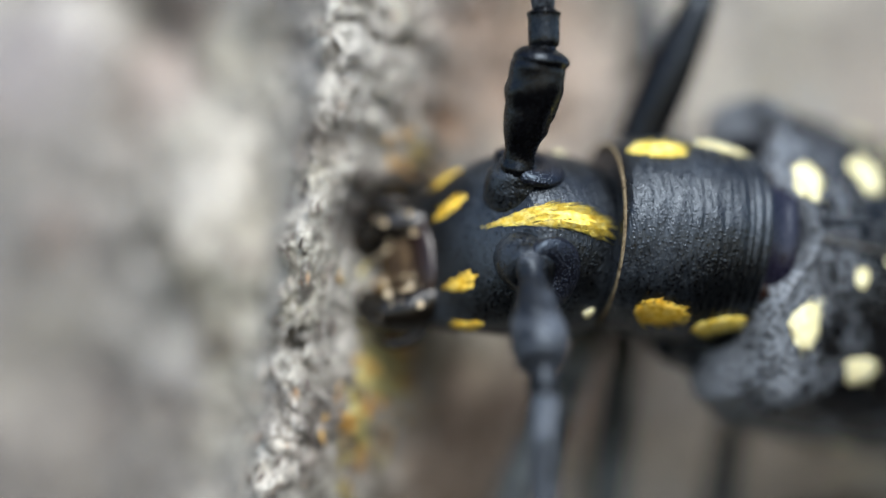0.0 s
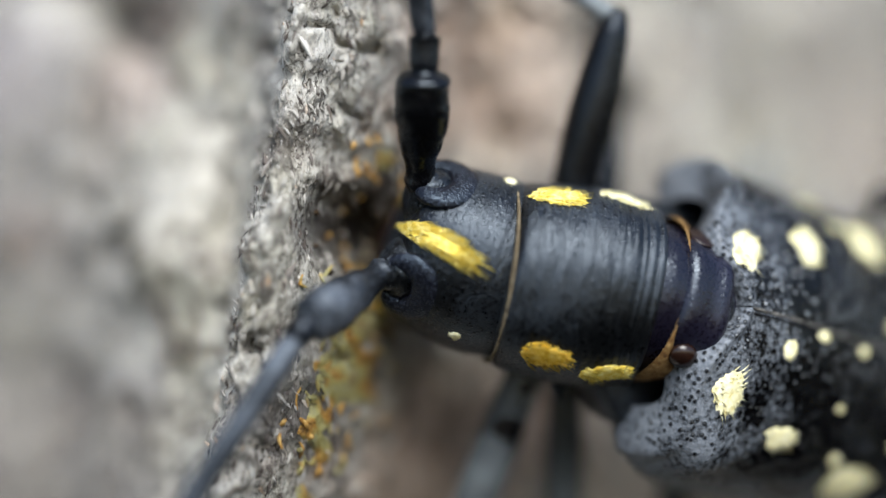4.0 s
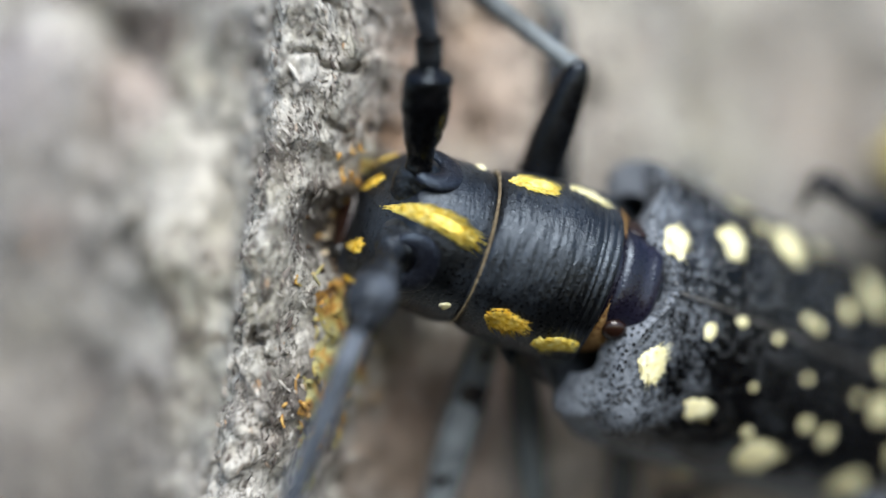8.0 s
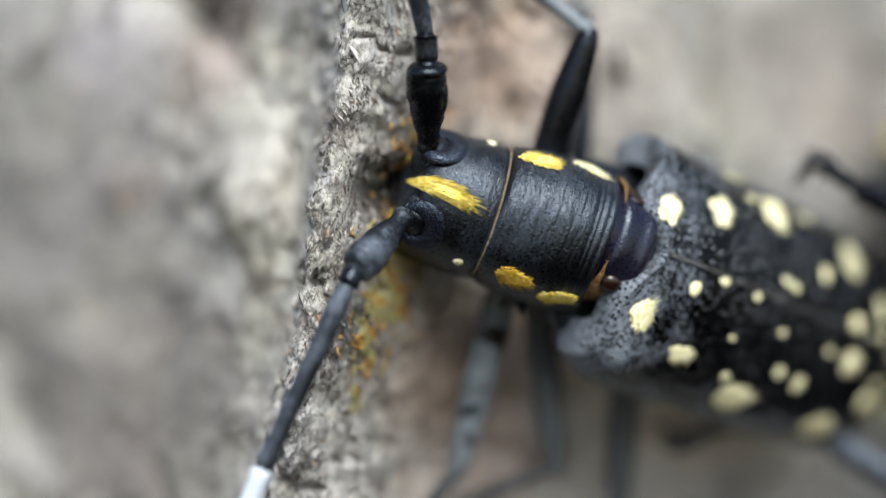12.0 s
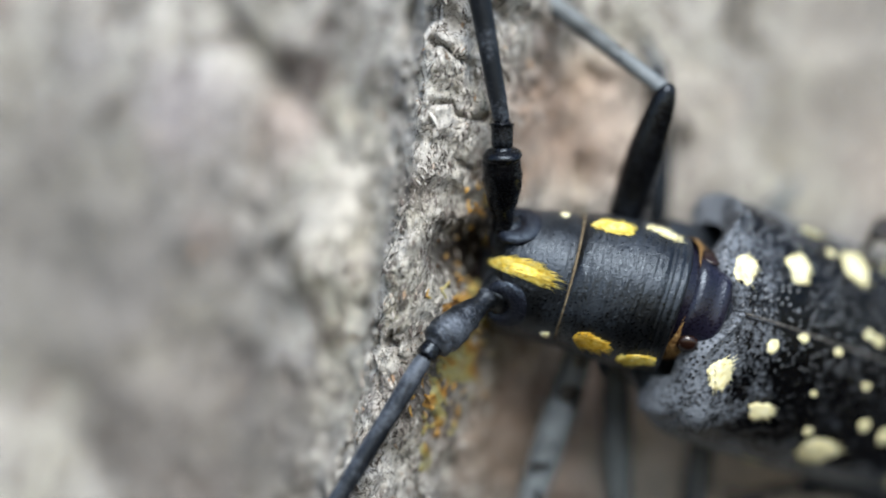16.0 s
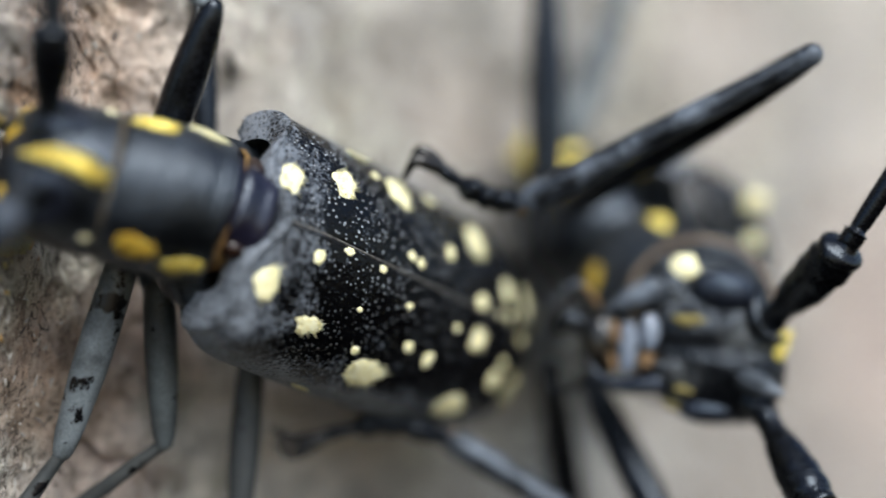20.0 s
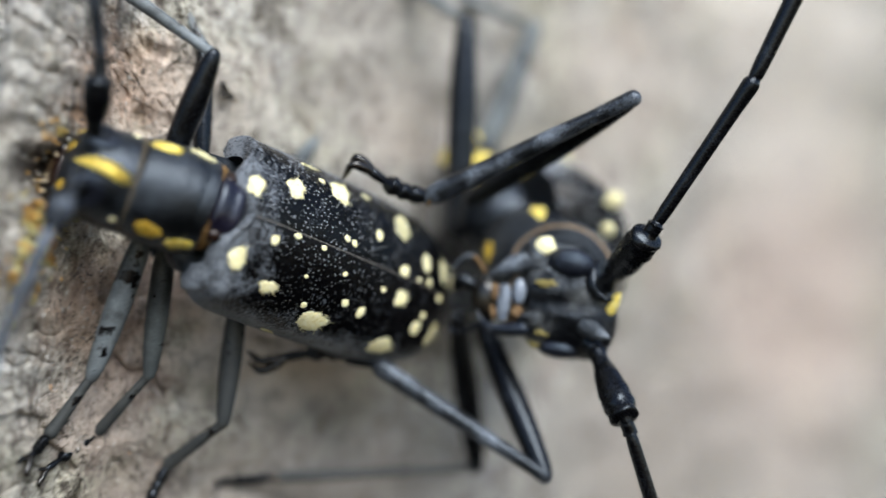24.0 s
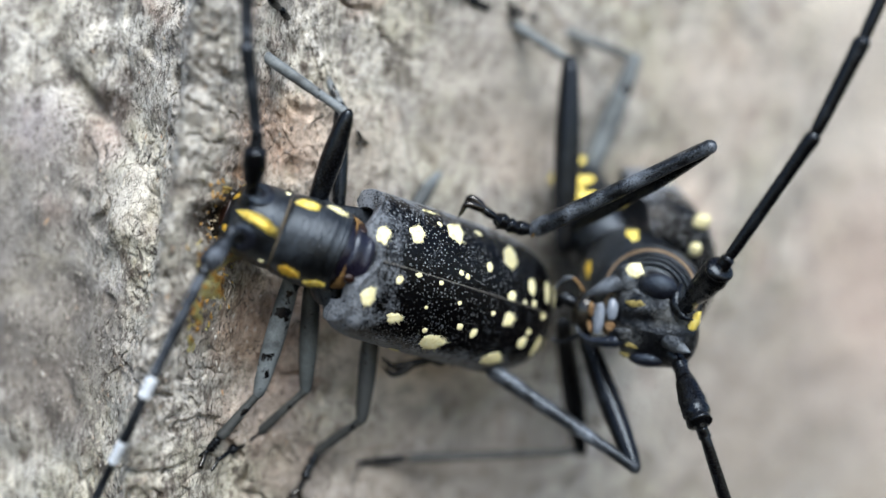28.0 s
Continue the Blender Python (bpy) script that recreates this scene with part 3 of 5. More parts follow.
        off = np.hypot(x - ax - t * (bx - ax) + 0.5 * fractal(x, z, 0.9, 261, 2), z - az - t * (bz - az) + 0.7 * fractal(x, z, 0.9, 263, 2))
        y = y + deep * np.exp(-(off / wide) ** 2)
    return y


def bark_point(x, z, lift=0.0):
    return Vector((x, float(bark_depth(x, z)) - lift, z))


def steps(a, b, fine_a, fine_b, fine, coarse):
    out, x = [a], a
    while x < b:
        d = 0 if fine_a <= x <= fine_b else min(abs(x - fine_a), abs(x - fine_b))
        x += min(coarse, fine + 0.06 * d)
        out.append(x)
    return np.array(out)


trunk = tagged(new("tree_trunk"), "grey weathered bark of a living tree trunk", "tree trunk", kind="structure")
gx, gz = steps(-80, 175, -27, -12, 0.075, 1.6), steps(-75, 75, -15, 18, 0.085, 1.6)
GX, GZ = np.meshgrid(gx, gz)
GY = bark_depth(GX, GZ)
co = np.stack([GX, GY, GZ], -1).reshape(-1, 3) * MM
nx, nz = len(gx), len(gz)
ids = (np.arange(nz - 1)[:, None] * nx + np.arange(nx - 1)).ravel()
quads = np.stack([ids, ids + 1, ids + nx + 1, ids + nx], 1)
rim = np.concatenate([np.arange(nx), np.arange(1, nz) * nx + nx - 1, (nz - 1) * nx + np.arange(nx - 2, -1, -1), np.arange(nz - 2, 0, -1) * nx])
back = co[rim].copy()
back[:, 1] = 0.26
n0, k = len(co), len(rim)
sides = [(int(rim[i]), n0 + i, n0 + (i + 1) % k, int(rim[(i + 1) % k])) for i in range(k)]
me = bpy.data.meshes.new("bark")
me.from_pydata(co.tolist() + back.tolist(), [], quads.tolist() + sides + [tuple(range(n0 + k - 1, n0 - 1, -1))])
for p in me.polygons:
    p.use_smooth = True
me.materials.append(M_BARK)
bark = new("bark", me)
bark.parent = trunk


def surface_normal(x, z, d=0.15):
    a, b = bark_point(x + d, z) - bark_point(x - d, z), bark_point(x, z + d) - bark_point(x, z - d)
    n = a.cross(b).normalized()
    return -n if n.y > 0 else n


def crest_x(z):
    """The line of the ridge."""
    return -18.9 + 0.17 * z + 1.4 * float(fractal(np.array(z), np.array(3.7), 7.0, 5, 2))


def flake_mesh(k):
    rnd = random.Random(900 + k)
    bm = bmesh.new()
    n = 11
    out = [Vector(((1 + rnd.uniform(-0.45, 0.2)) * math.cos(t) * 0.75, (1 + rnd.uniform(-0.45, 0.2)) * math.sin(t) * rnd.uniform(0.25, 0.45), 0.30 * math.cos(t) ** 2 + rnd.uniform(-0.10, 0.12))) for t in (2 * math.pi * i / n for i in range(n))]
    ring_loft(bm, [[p * 0.8 + Vector((0, 0, -0.16)) for p in out], out, [p * 0.75 + Vector((rnd.uniform(-0.05, 0.05), 0, 0.13 + rnd.uniform(0, 0.05))) for p in out]])
    me = bpy.data.meshes.new("bark_flake")
    bmesh.ops.recalc_face_normals(bm, faces=bm.faces)
    bm.to_mesh(me)
    bm.free()
    me.materials.append(M_FLAKE)
    return me


FLAKES = [flake_mesh(k) for k in range(10)]
rnd = random.Random(5)
for i in range(290):
    z = rnd.uniform(-13, 15)
    x = crest_x(z) + (rnd.gauss(-0.8, 1.7) if i % 4 else rnd.uniform(-7, 6))
    if math.hypot((x + 18.0) / 1.3, (z - 3.6) / 1.5) < 1:
        continue
    nrm = surface_normal(x, z)
    q = (nrm + Vector((rnd.uniform(-0.7, 0.7), rnd.uniform(-0.3, 0.3), rnd.uniform(-0.7, 0.7)))).normalized().to_track_quat("Z", "Y").to_matrix().to_4x4()
    size = rnd.choice((0.12, 0.16, 0.22, 0.28)) * rnd.uniform(0.7, 1.3)
    ob = new("bark_flake", FLAKES[i % 10])
    ob.parent = trunk
    ob.matrix_basis = Matrix.Translation(bark_point(x, z, -0.03) * MM) @ q @ pose(0, 0, 0, 0, 0, rnd.gauss(90, 55)) @ Matrix.Diagonal((size * MM, size * MM, size * MM, 1))

# loose grains of bark and lichen crust on the ridge
verts, faces = [], []
gr = np.random.default_rng(3)
COUNT = 9000
tilt = gr.normal(0, 0.45, COUNT)
zz = gr.uniform(-15, 17, COUNT)
cx = np.array([crest_x(z) for z in np.linspace(-15, 17, 200)])
xx = np.interp(zz, np.linspace(-15, 17, 200), cx) + np.where(gr.random(COUNT) < 0.5, gr.normal(-0.6, 1.8, COUNT), gr.uniform(-15, 9, COUNT))
yy = bark_depth(xx, zz)
OCT = np.array([(1, 0, 0), (-1, 0, 0), (0, 1, 0), (0, -1, 0), (0, 0, 1), (0, 0, -1)], float)
TRI = ((0, 2, 4), (2, 1, 4), (1, 3, 4), (3, 0, 4), (2, 0, 5), (1, 2, 5), (3, 1, 5), (0, 3, 5))
for i in range(COUNT):
    r = 0.025 + (0.06 + 0.06 * (i % 9 == 0)) * gr.random() ** 3
    o = OCT * r * gr.uniform(0.6, 1.5, (6, 3)) * (0.75, 0.75, 2.4)
    o[:, 0] += o[:, 2] * tilt[i]
    o = o + (xx[i], yy[i] - r * 0.2, zz[i])
    verts.extend((o * MM).tolist())
    faces.extend((a + 6 * i, b + 6 * i, c + 6 * i) for a, b, c in TRI)
me = bpy.data.meshes.new("bark_grit")
me.from_pydata(verts, [], faces)
me.materials.append(M_GRIT)
grit = tagged(new("bark_grit", me), "loose pale and dark grains on the bark", "bark grit", kind="stuff")

# amber shreds of gnawed wood below the bite
bite = tagged(new("gnawed_wood"), "amber shreds of freshly gnawed wood on the bark ridge", "wood shreds")
bite.location = bark_point(-17.9, 0.6) * MM
BITE = bark_point(-17.9, 0.6)


def bark_skin(x, z):
    return bark_point(x, z) - BITE, surface_normal(x, z)


for k, (z, off, a, b) in enumerate(((1.6, 1.2, 0.75, 1.0), (0.1, 0.9, 0.7, 1.3), (-2.0, 0.7, 0.30, 0.8), (5.8, 1.0, 0.20, 0.30), (-4.2, 0.6, 0.16, 0.6))):
    bm = bmesh.new()
    blob_patch(bm, bark_skin, crest_x(z) + off, z, a, b, 0.10, 700 + k, 0.30, 6, 40)
    part("bare_wood", bm, M_WET, bite, "moist yellow-green wood laid bare")
for i in range(120):
    z = rnd.uniform(-3.2, 3.0) if i % 9 else rnd.uniform(5.0, 6.6)
    x = crest_x(z) + rnd.gauss(0.95, 0.45)
    p = bark_point(x, z, 0.06) - BITE
    d = Vector((rnd.uniform(-0.35, 0.35), rnd.uniform(-0.4, 0.1), rnd.uniform(-1, 1)))
    ln = rnd.uniform(0.25, 0.9)
    bm = bmesh.new()
    a = p - d * ln * 0.5
    tube(bm, [(*a, 0.03), (*(p + Vector((rnd.uniform(-0.12, 0.12), -0.08, rnd.uniform(-0.12, 0.12)))), rnd.uniform(0.04, 0.10)), (*(p + d * ln * 0.5), 0.025)], 6, 2)
    part("wood_shred", bm, M_WET if i % 3 else M_WOOD, bite)
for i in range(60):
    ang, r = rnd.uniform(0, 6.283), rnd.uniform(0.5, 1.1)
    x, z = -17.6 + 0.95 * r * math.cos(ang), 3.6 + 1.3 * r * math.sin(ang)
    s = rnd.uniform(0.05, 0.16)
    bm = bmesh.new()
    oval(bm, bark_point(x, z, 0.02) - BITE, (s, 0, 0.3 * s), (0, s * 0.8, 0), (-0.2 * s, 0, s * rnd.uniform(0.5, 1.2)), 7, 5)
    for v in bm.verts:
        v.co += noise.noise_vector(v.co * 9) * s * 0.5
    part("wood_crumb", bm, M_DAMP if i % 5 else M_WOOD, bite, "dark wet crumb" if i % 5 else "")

# ---- the female beetle ----
BASE_F = Vector((-9.0, 9.0, 0.0))
female = tagged(new("beetle"), "black longhorn beetle with yellow spots gnawing the bark", "beetle", "pair of beetles")
female.location = BASE_F * MM
E_ROT = Matrix(((-0.6706, -0.1711, 0.7218), (-0.6888, -0.2174, -0.6916), (0.2752, -0.9610, 0.0280))).to_4x4()
E_POSE = Matrix.Translation(Vector((-9.96, 1.55, 2.06)) - BASE_F) @ E_ROT
LENGTH = 20.5


def wing_width(u):
    a = min(max((u - 0.02) / 0.13, 0), 1)
    b = min(max((u - 0.5) / 0.5, 0), 1)
    return 4.9 * (0.64 + 0.36 * math.sqrt(1 - (1 - a) ** 2)) * (1 + 0.05 * math.sin(math.pi * u)) * math.sqrt(max(1 - b ** 4.8, 0))


def wing_height(u):
    a = min(max(u / 0.22, 0), 1)
    b = min(max((u - 0.45) / 0.55, 0), 1)
    return 3.5 * (0.62 + 0.38 * math.sqrt(1 - (1 - a) ** 2)) * math.sqrt(max(1 - b ** 4.6, 0))


def wing_point(u, deg, extra=0.0):
    u = min(max(u, 0), 0.9995)
    v = radians(deg)
    w = abs(deg)
    extra += (0.42 if deg > 0 else 0.22) * math.exp(-((u - 0.075) / 0.05) ** 2 - ((w - 60) / 19) ** 2) - 0.22 * math.exp(-((u - 0.13) / 0.05) ** 2 - ((w - 34) / 12) ** 2)
    return Vector((-LENGTH * u, (wing_width(u) + extra) * math.sin(v), (wing_height(u) + extra) * math.cos(v)))


def wing_surface(u, deg):
    p = wing_point(u, deg)
    du = wing_point(u + 0.004, deg) - wing_point(u - 0.004, deg)
    dv = wing_point(u, deg + 1) - wing_point(u, deg - 1)
    nrm = dv.cross(du)
    if nrm.dot(Vector((0, math.sin(radians(deg)), math.cos(radians(deg))))) < 0:
        nrm = -nrm
    return p, nrm.normalized()


def front_edge(v, side=1):
    """The wing cases start further back at the middle, where they take in the scutellum."""
    return 0.030 / (1 + (v / 34) ** 6) + 0.040 * math.exp(-(v / 14) ** 2) + (0.035 if side > 0 else 0.085) * float(smooth(22, 62, v))


def elytron(side):
    bm = bmesh.new()
    us = [0, 0.003, 0.006, 0.010, 0.015, 0.02, 0.025] + [0.032 + 0.93 * i / 52 for i in range(53)] + [0.97, 0.978, 0.985, 0.99, 0.995, 0.9985]
    vs = [0.0, 0.35, 0.9, 2.0] + [2 + 100 * i / 38 for i in range(1, 39)]
    grid = []

    def skin(u, v, drop=0.0):
        seam = -0.045 * math.exp(-(v / 0.6) ** 2)
        p = wing_point(u, side * v, seam + drop)
        if v == 0:
            p.y += side * 0.015
        return p

    for drop, back in ((-1.1, -0.010), (-0.55, -0.014), (-0.22, -0.010)):
        grid.append([bm.verts.new(E_POSE @ skin(front_edge(v, side) + max(back, -front_edge(v, side)) * 0.5 + 0.004, v, drop)) for v in vs] + [None, None])
    for u in us:
        row = []
        for v in vs:
            f = front_edge(v, side)
            row.append(skin(f + u * (1 - f), v, -0.10 if u == 0 else 0.13 * math.exp(-((u - 0.007) / 0.006) ** 2) - 0.05 * math.exp(-((u - 0.026) / 0.008) ** 2)))
        f = front_edge(102, side)
        rim = wing_point(f + u * (1 - f), side * 102)
        row.append(rim + Vector((0, -side * 0.5, -0.25)))
        row.append(rim + Vector((0, -side * 1.2, 0.2)))
        grid.append([bm.verts.new(E_POSE @ p) for p in row])
    for a, b in zip(grid, grid[1:]):
        for i in range(len(a) - 1):
            if a[i] and a[i + 1]:
                bm.faces.new((a[i], a[i + 1], b[i + 1], b[i]))
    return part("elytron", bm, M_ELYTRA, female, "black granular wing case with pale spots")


def wing_spots(owner, spots, seed):
    for k, (u, deg, a, b) in enumerate(spots):
        bm = bmesh.new()
        rv = math.degrees(b / max(0.5 * (wing_width(u) + wing_height(u)), 0.8))
        blob_patch(bm, lambda p, q: wing_surface(p, q), u, deg, 1.04 * a / LENGTH, 1.04 * rv, 0.04, seed + k, 0.15 if a > 0.5 else 0.08, 5, 48, 50 if a > 0.45 else 0, (1, 0), 0.0, 0.09)
        bm.transform(E_POSE)
        part("pale_spot", bm, M_CREAM, owner)


SPOTS_RIGHT = [(0.079, -22, 0.52, 0.50), (0.21, -29, 0.60, 0.66), (0.39, -43.6, 0.80, 0.82), (0.51, -53, 0.38, 0.26), (0.41, -9, 0.22, 0.18), (0.44, -7.8, 0.22, 0.18),
               (0.54, -21, 0.28, 0.33), (0.65, -37.6, 0.75, 0.87), (0.76, -17.3, 0.41, 0.56), (0.66, -4, 0.44, 0.30), (0.78, -4, 0.25, 0.2), (0.86, -19.7, 0.31, 0.80), (0.73, -2.5, 0.2, 0.12),
               (0.32, -47, 0.25, 0.18), (0.29, -60, 0.63, 0.15), (0.935, -27, 0.30, 0.9)]
SPOTS_LEFT = [(0.23, 2.5, 0.28, 0.16), (0.16, 10.2, 0.28, 0.26), (0.85, 4, 0.36, 0.2), (0.33, 3, 0.22, 0.15), (0.43, 13.7, 0.19, 0.13), (0.67, 15, 0.53, 0.43),
              (0.59, 13.7, 0.19, 0.15), (0.78, 31.7, 0.44, 0.46), (0.79, 21, 0.22, 0.20), (0.69, 55.6, 1.07, 0.61), (0.88, 36.5, 0.38, 0.80),
              (0.54, 34, 0.31, 0.36), (0.47, 31.7, 0.28, 0.23), (0.40, 54.4, 0.95, 0.82), (0.34, 43.6, 0.25, 0.18), (0.20, 41.2, 0.60, 0.38),
              (0.079, 31.7, 0.50, 0.58), (0.30, 24.5, 0.16, 0.10), (0.32, 85.4, 0.50, 0.15), (0.945, 46, 0.28, 0.8)]
wing_spots(elytron(-1), SPOTS_RIGHT, 10)
left_wing = elytron(1)
wing_spots(left_wing, SPOTS_LEFT, 60)
for y, r, m in ((0.0, 0.045, M_SUTURE), (0.13, 0.045, M_MOUTH)):
    bm = bmesh.new()
    tube(bm, [(*(E_POSE @ (wing_point(0.085 + 0.905 * i / 24, 0.0, -0.02) + Vector((0, y, 0)))), r * (1 if i < 20 else 0.8)) for i in range(25)], 8, 2)
    part("wing_seam", bm, m, left_wing, "raised dark seam between the wing cases")

bm = bmesh.new()
rings = []
for u, w, h in ((-0.03, 2.2, 1.6), (0.02, 3.4, 2.6), (0.2, 3.9, 3.0), (0.5, 4.0, 3.0), (0.75, 3.5, 2.5), (0.93, 2.0, 1.4), (0.985, 0.7, 0.5)):
    rings.append([E_POSE @ Vector((-LENGTH * u, w * math.cos(t), -0.35 + h * math.sin(t) * (0.2 if math.sin(t) > 0 else 1))) for t in (2 * math.pi * i / 28 for i in range(28))])
ring_loft(bm, rings)
part("abdomen", bm, M_PRO, female, "black underside of the body")

bm = bmesh.new()
oval(bm, E_POSE @ Vector((-1.28, 0, 2.66)), E_ROT @ Vector((0.36, 0, 0.08)), E_ROT @ Vector((0, 0.52, 0)), E_ROT @ Vector((0.04, 0, 0.22)))
part("scutellum", bm, M_PRO, female, "small blue-black scutellum")

# front of the body: neck, pronotum and head, each turning on its joint
P_ROT = Matrix(((-0.8835, -0.2563, 0.3922), (-0.3313, -0.2501, -0.9098), (0.3313, -0.9337, 0.1360))).to_4x4()
P_JOINT = Vector((-7.712, 1.965, 1.59))

N_POSE = Matrix.Translation(P_JOINT - BASE_F) @ P_ROT
bm = bmesh.new()
tube(bm, [(*(N_POSE @ Vector((x, 0, z))), r) for x, z, r in ((-0.6, -0.4, 1.8), (0.5, -0.25, 2.0), (1.4, -0.1, 2.15), (2.3, 0.0, 2.2))], 32, 6)
part("neck", bm, M_NECK, female, "dark violet-black neck")
bm = bmesh.new()
rings = []
for x, w, h in ((0.12, 1.45, 1.30), (0.16, 1.70, 1.62), (0.28, 1.82, 1.84), (0.42, 1.88, 1.95), (0.62, 1.90, 1.96), (0.80, 1.86, 1.90), (1.05, 1.90, 2.00), (1.40, 1.94, 2.06), (1.75, 1.90, 2.02)):
    rings.append([N_POSE @ Vector((x - 0.10 * math.sin(t) ** 2, w * math.copysign(abs(math.cos(t)) ** 0.75, math.cos(t)), 0.1 + h * math.copysign(abs(math.sin(t)) ** 0.85, math.sin(t)) * (1 if math.sin(t) > 0 else 0.5))) for t in (2 * math.pi * i / 44 for i in range(44))])
ring_loft(bm, rings)
part("neck_plate", bm, M_NECK, female, "smooth violet-black plate on the neck")
bm = bmesh.new()
rings = []
for f, r in ((0.0, 2.02), (0.25, 2.22), (0.6, 2.36), (1.0, 2.46), (1.3, 2.40)):
    ring = []
    for i in range(48):
        a = 2 * math.pi * i / 48
        wide = 0.10 + 0.85 * math.cos(a - 0.12) ** 6
        tuck = 1 - 0.12 * max(math.sin(a), 0) ** 3
        ring.append(N_POSE @ Vector((1.64 + (f - 1.0) * wide, r * tuck * math.cos(a), r * tuck * 0.97 * math.sin(a))))
    rings.append(ring)
ring_loft(bm, rings, False)
part("neck_membrane", bm, M_MEMB, female, "thin amber neck membrane")
for side in (-1, 1):
    bm = bmesh.new()
    oval(bm, N_POSE @ Vector((1.12, side * 1.72, 1.38)), P_ROT @ Vector((0.42, 0, 0)), P_ROT @ Vector((0, 0.3, -0.25 * side)), P_ROT @ Vector((0, 0.15, 0.25)), 16, 10)
    part("neck_sclerite", bm, M_RED, female, "shiny red-brown plate in the neck membrane")


def pro_radius(x):
    pts = [(1.55, 2.45), (1.62, 2.62), (1.74, 2.68), (1.82, 2.63), (2.02, 2.74), (2.13, 2.68), (2.24, 2.77), (2.31, 2.73), (2.5, 2.83), (3.3, 2.9), (4.4, 2.83), (5.2, 2.74), (5.55, 2.66), (5.72, 2.45)]
    for (a, r), (b, s) in zip(pts, pts[1:]):
        if x <= b:
            return r + (s - r) * max(0, (x - a) / (b - a))
    return pts[-1][1]


def pro_surface(x, deg):
    r = pro_radius(x)
    v = radians(deg)
    nrm = Vector((0, math.sin(v), math.cos(v)))
    return Vector((x, r * math.sin(v), r * 0.97 * math.cos(v))), nrm


def wrinkle(x, t):
    """Fine cross wrinkles of the pronotum, broken up by noise."""
    if x < 2.34 or x > 5.4:
        return 0.0
    w = noise.noise(Vector((x * 7, math.cos(t) * 3.2, math.sin(t) * 3.2))) + 0.6 * noise.noise(Vector((x * 15, math.cos(t) * 6, math.sin(t) * 6)))
    return 0.035 * w


pronotum_bm = bmesh.new()
xs = [1.55, 1.585, 1.62, 1.66, 1.70, 1.74, 1.78, 1.82, 1.88, 1.95, 2.02, 2.095, 2.13, 2.185, 2.24, 2.275, 2.31] + [2.35 + 0.05 * i for i in range(62)] + [5.5, 5.6, 5.68, 5.72]
rings = []
for x in xs:
    rings.append([Vector((x + 0.10 * math.sin(2 * t), (pro_radius(x) + wrinkle(x, t)) * math.cos(t),
                          (pro_radius(x) * 0.97 + wrinkle(x, t)) * math.sin(t))) for t in (2 * math.pi * i / 120 for i in range(120))])
ring_loft(pronotum_bm, rings)
pronotum = part("pronotum", pronotum_bm, M_PRO, female, "black finely wrinkled pronotum with four yellow spots")
for k, (x, deg, a, b, m) in enumerate(((4.6, -47, 0.80, 9.5, M_YEL), (2.62, -57, 0.70, 9, M_CREAM), (4.45, 58, 0.80, 9.5, M_ORA), (2.62, 66, 0.72, 9, M_YEL))):
    bm = bmesh.new()
    blob_patch(bm, pro_surface, x, deg, a, b, 0.04, 200 + k, 0.14, 6, 84, 130, (-1, 0), 0.0, 0.08)
    part("yellow_spot", bm, m, pronotum)
for side in (-1, 1):
    bm = bmesh.new()
    tube(bm, [(3.55, side * 2.55, -0.55, 0.42), (3.5, side * 2.95, -0.62, 0.26), (3.42, side * 3.25, -0.66, 0.07)], 14, 4)
    part("side_spine", bm, M_PRO, pronotum, "short blunt spine")
bm = bmesh.new()
ring_loft(bm, [[Vector((x, r * math.cos(t), r * 0.97 * math.sin(t))) for t in (2 * math.pi * i / 48 for i in range(48))] for x, r in ((5.66, 2.50), (5.69, 2.585), (5.73, 2.595), (5.77, 2.52), (5.73, 2.42))], False)
part("front_seam", bm, M_SEAM, pronotum, "thin amber seam before the head")

# head stations: x, z of the middle, half width, half height
HEAD_RINGS = [(-0.8, 0.0, 1.7, 1.7), (-0.2, 0.0, 2.3, 2.25), (0.35, 0.0, 2.52, 2.46), (0.62, 0.0, 2.58, 2.52), (0.8, 0.0, 2.63, 2.57), (1.4, 0.02, 2.64, 2.6), (2.2, 0.0, 2.56, 2.58), (3.0, -0.12, 2.46, 2.46), (3.42, -0.45, 2.32, 2.25), (3.78, -0.95, 2.15, 2.05), (4.04, -1.5, 1.92, 1.80),
              (4.2, -1.95, 1.72, 1.5), (4.3, -2.25, 1.5, 1.2)]


def head_surface(x, deg):
    r = spline(HEAD_RINGS, 8)
    i = min(range(len(r)), key=lambda k: abs(r[k][0] - x))
    v = radians(deg)
    return Vector((x, r[i][2] * math.sin(v), r[i][1] + r[i][3] * math.cos(v))), Vector((0.1, math.sin(v), math.cos(v))).normalized()


bm = bmesh.new()
ring_loft(bm, [[Vector((x, w * math.cos(t), z + h * math.sin(t))) for t in (2 * math.pi * i / 48 for i in range(48))] for x, z, w, h in spline(HEAD_RINGS, 5)])
head = part("head", bm, M_PRO, female, "black head with a yellow stripe between the antennae")
bm = bmesh.new()
blob_patch(bm, lambda x, deg: head_surface(x, deg - 3.5 * (x - 2.2)), 2.5, 4, 1.4, 7.5, 0.04, 301, 0.08, 7, 110, 520, (-1.1, 0), 0.5, 0.10, 0.014)
part("yellow_stripe", bm, M_YEL, head)
bm = bmesh.new()
tube(bm, [(*(head_surface(x, 5)[0] + head_surface(x, 5)[1] * 0.03), 0.022) for x in (2.3, 2.6, 2.9, 3.2)], 6, 3, 1.0, 0.5)
part("stripe_parting", bm, M_MOUTH, head, "dark parting along the stripe")
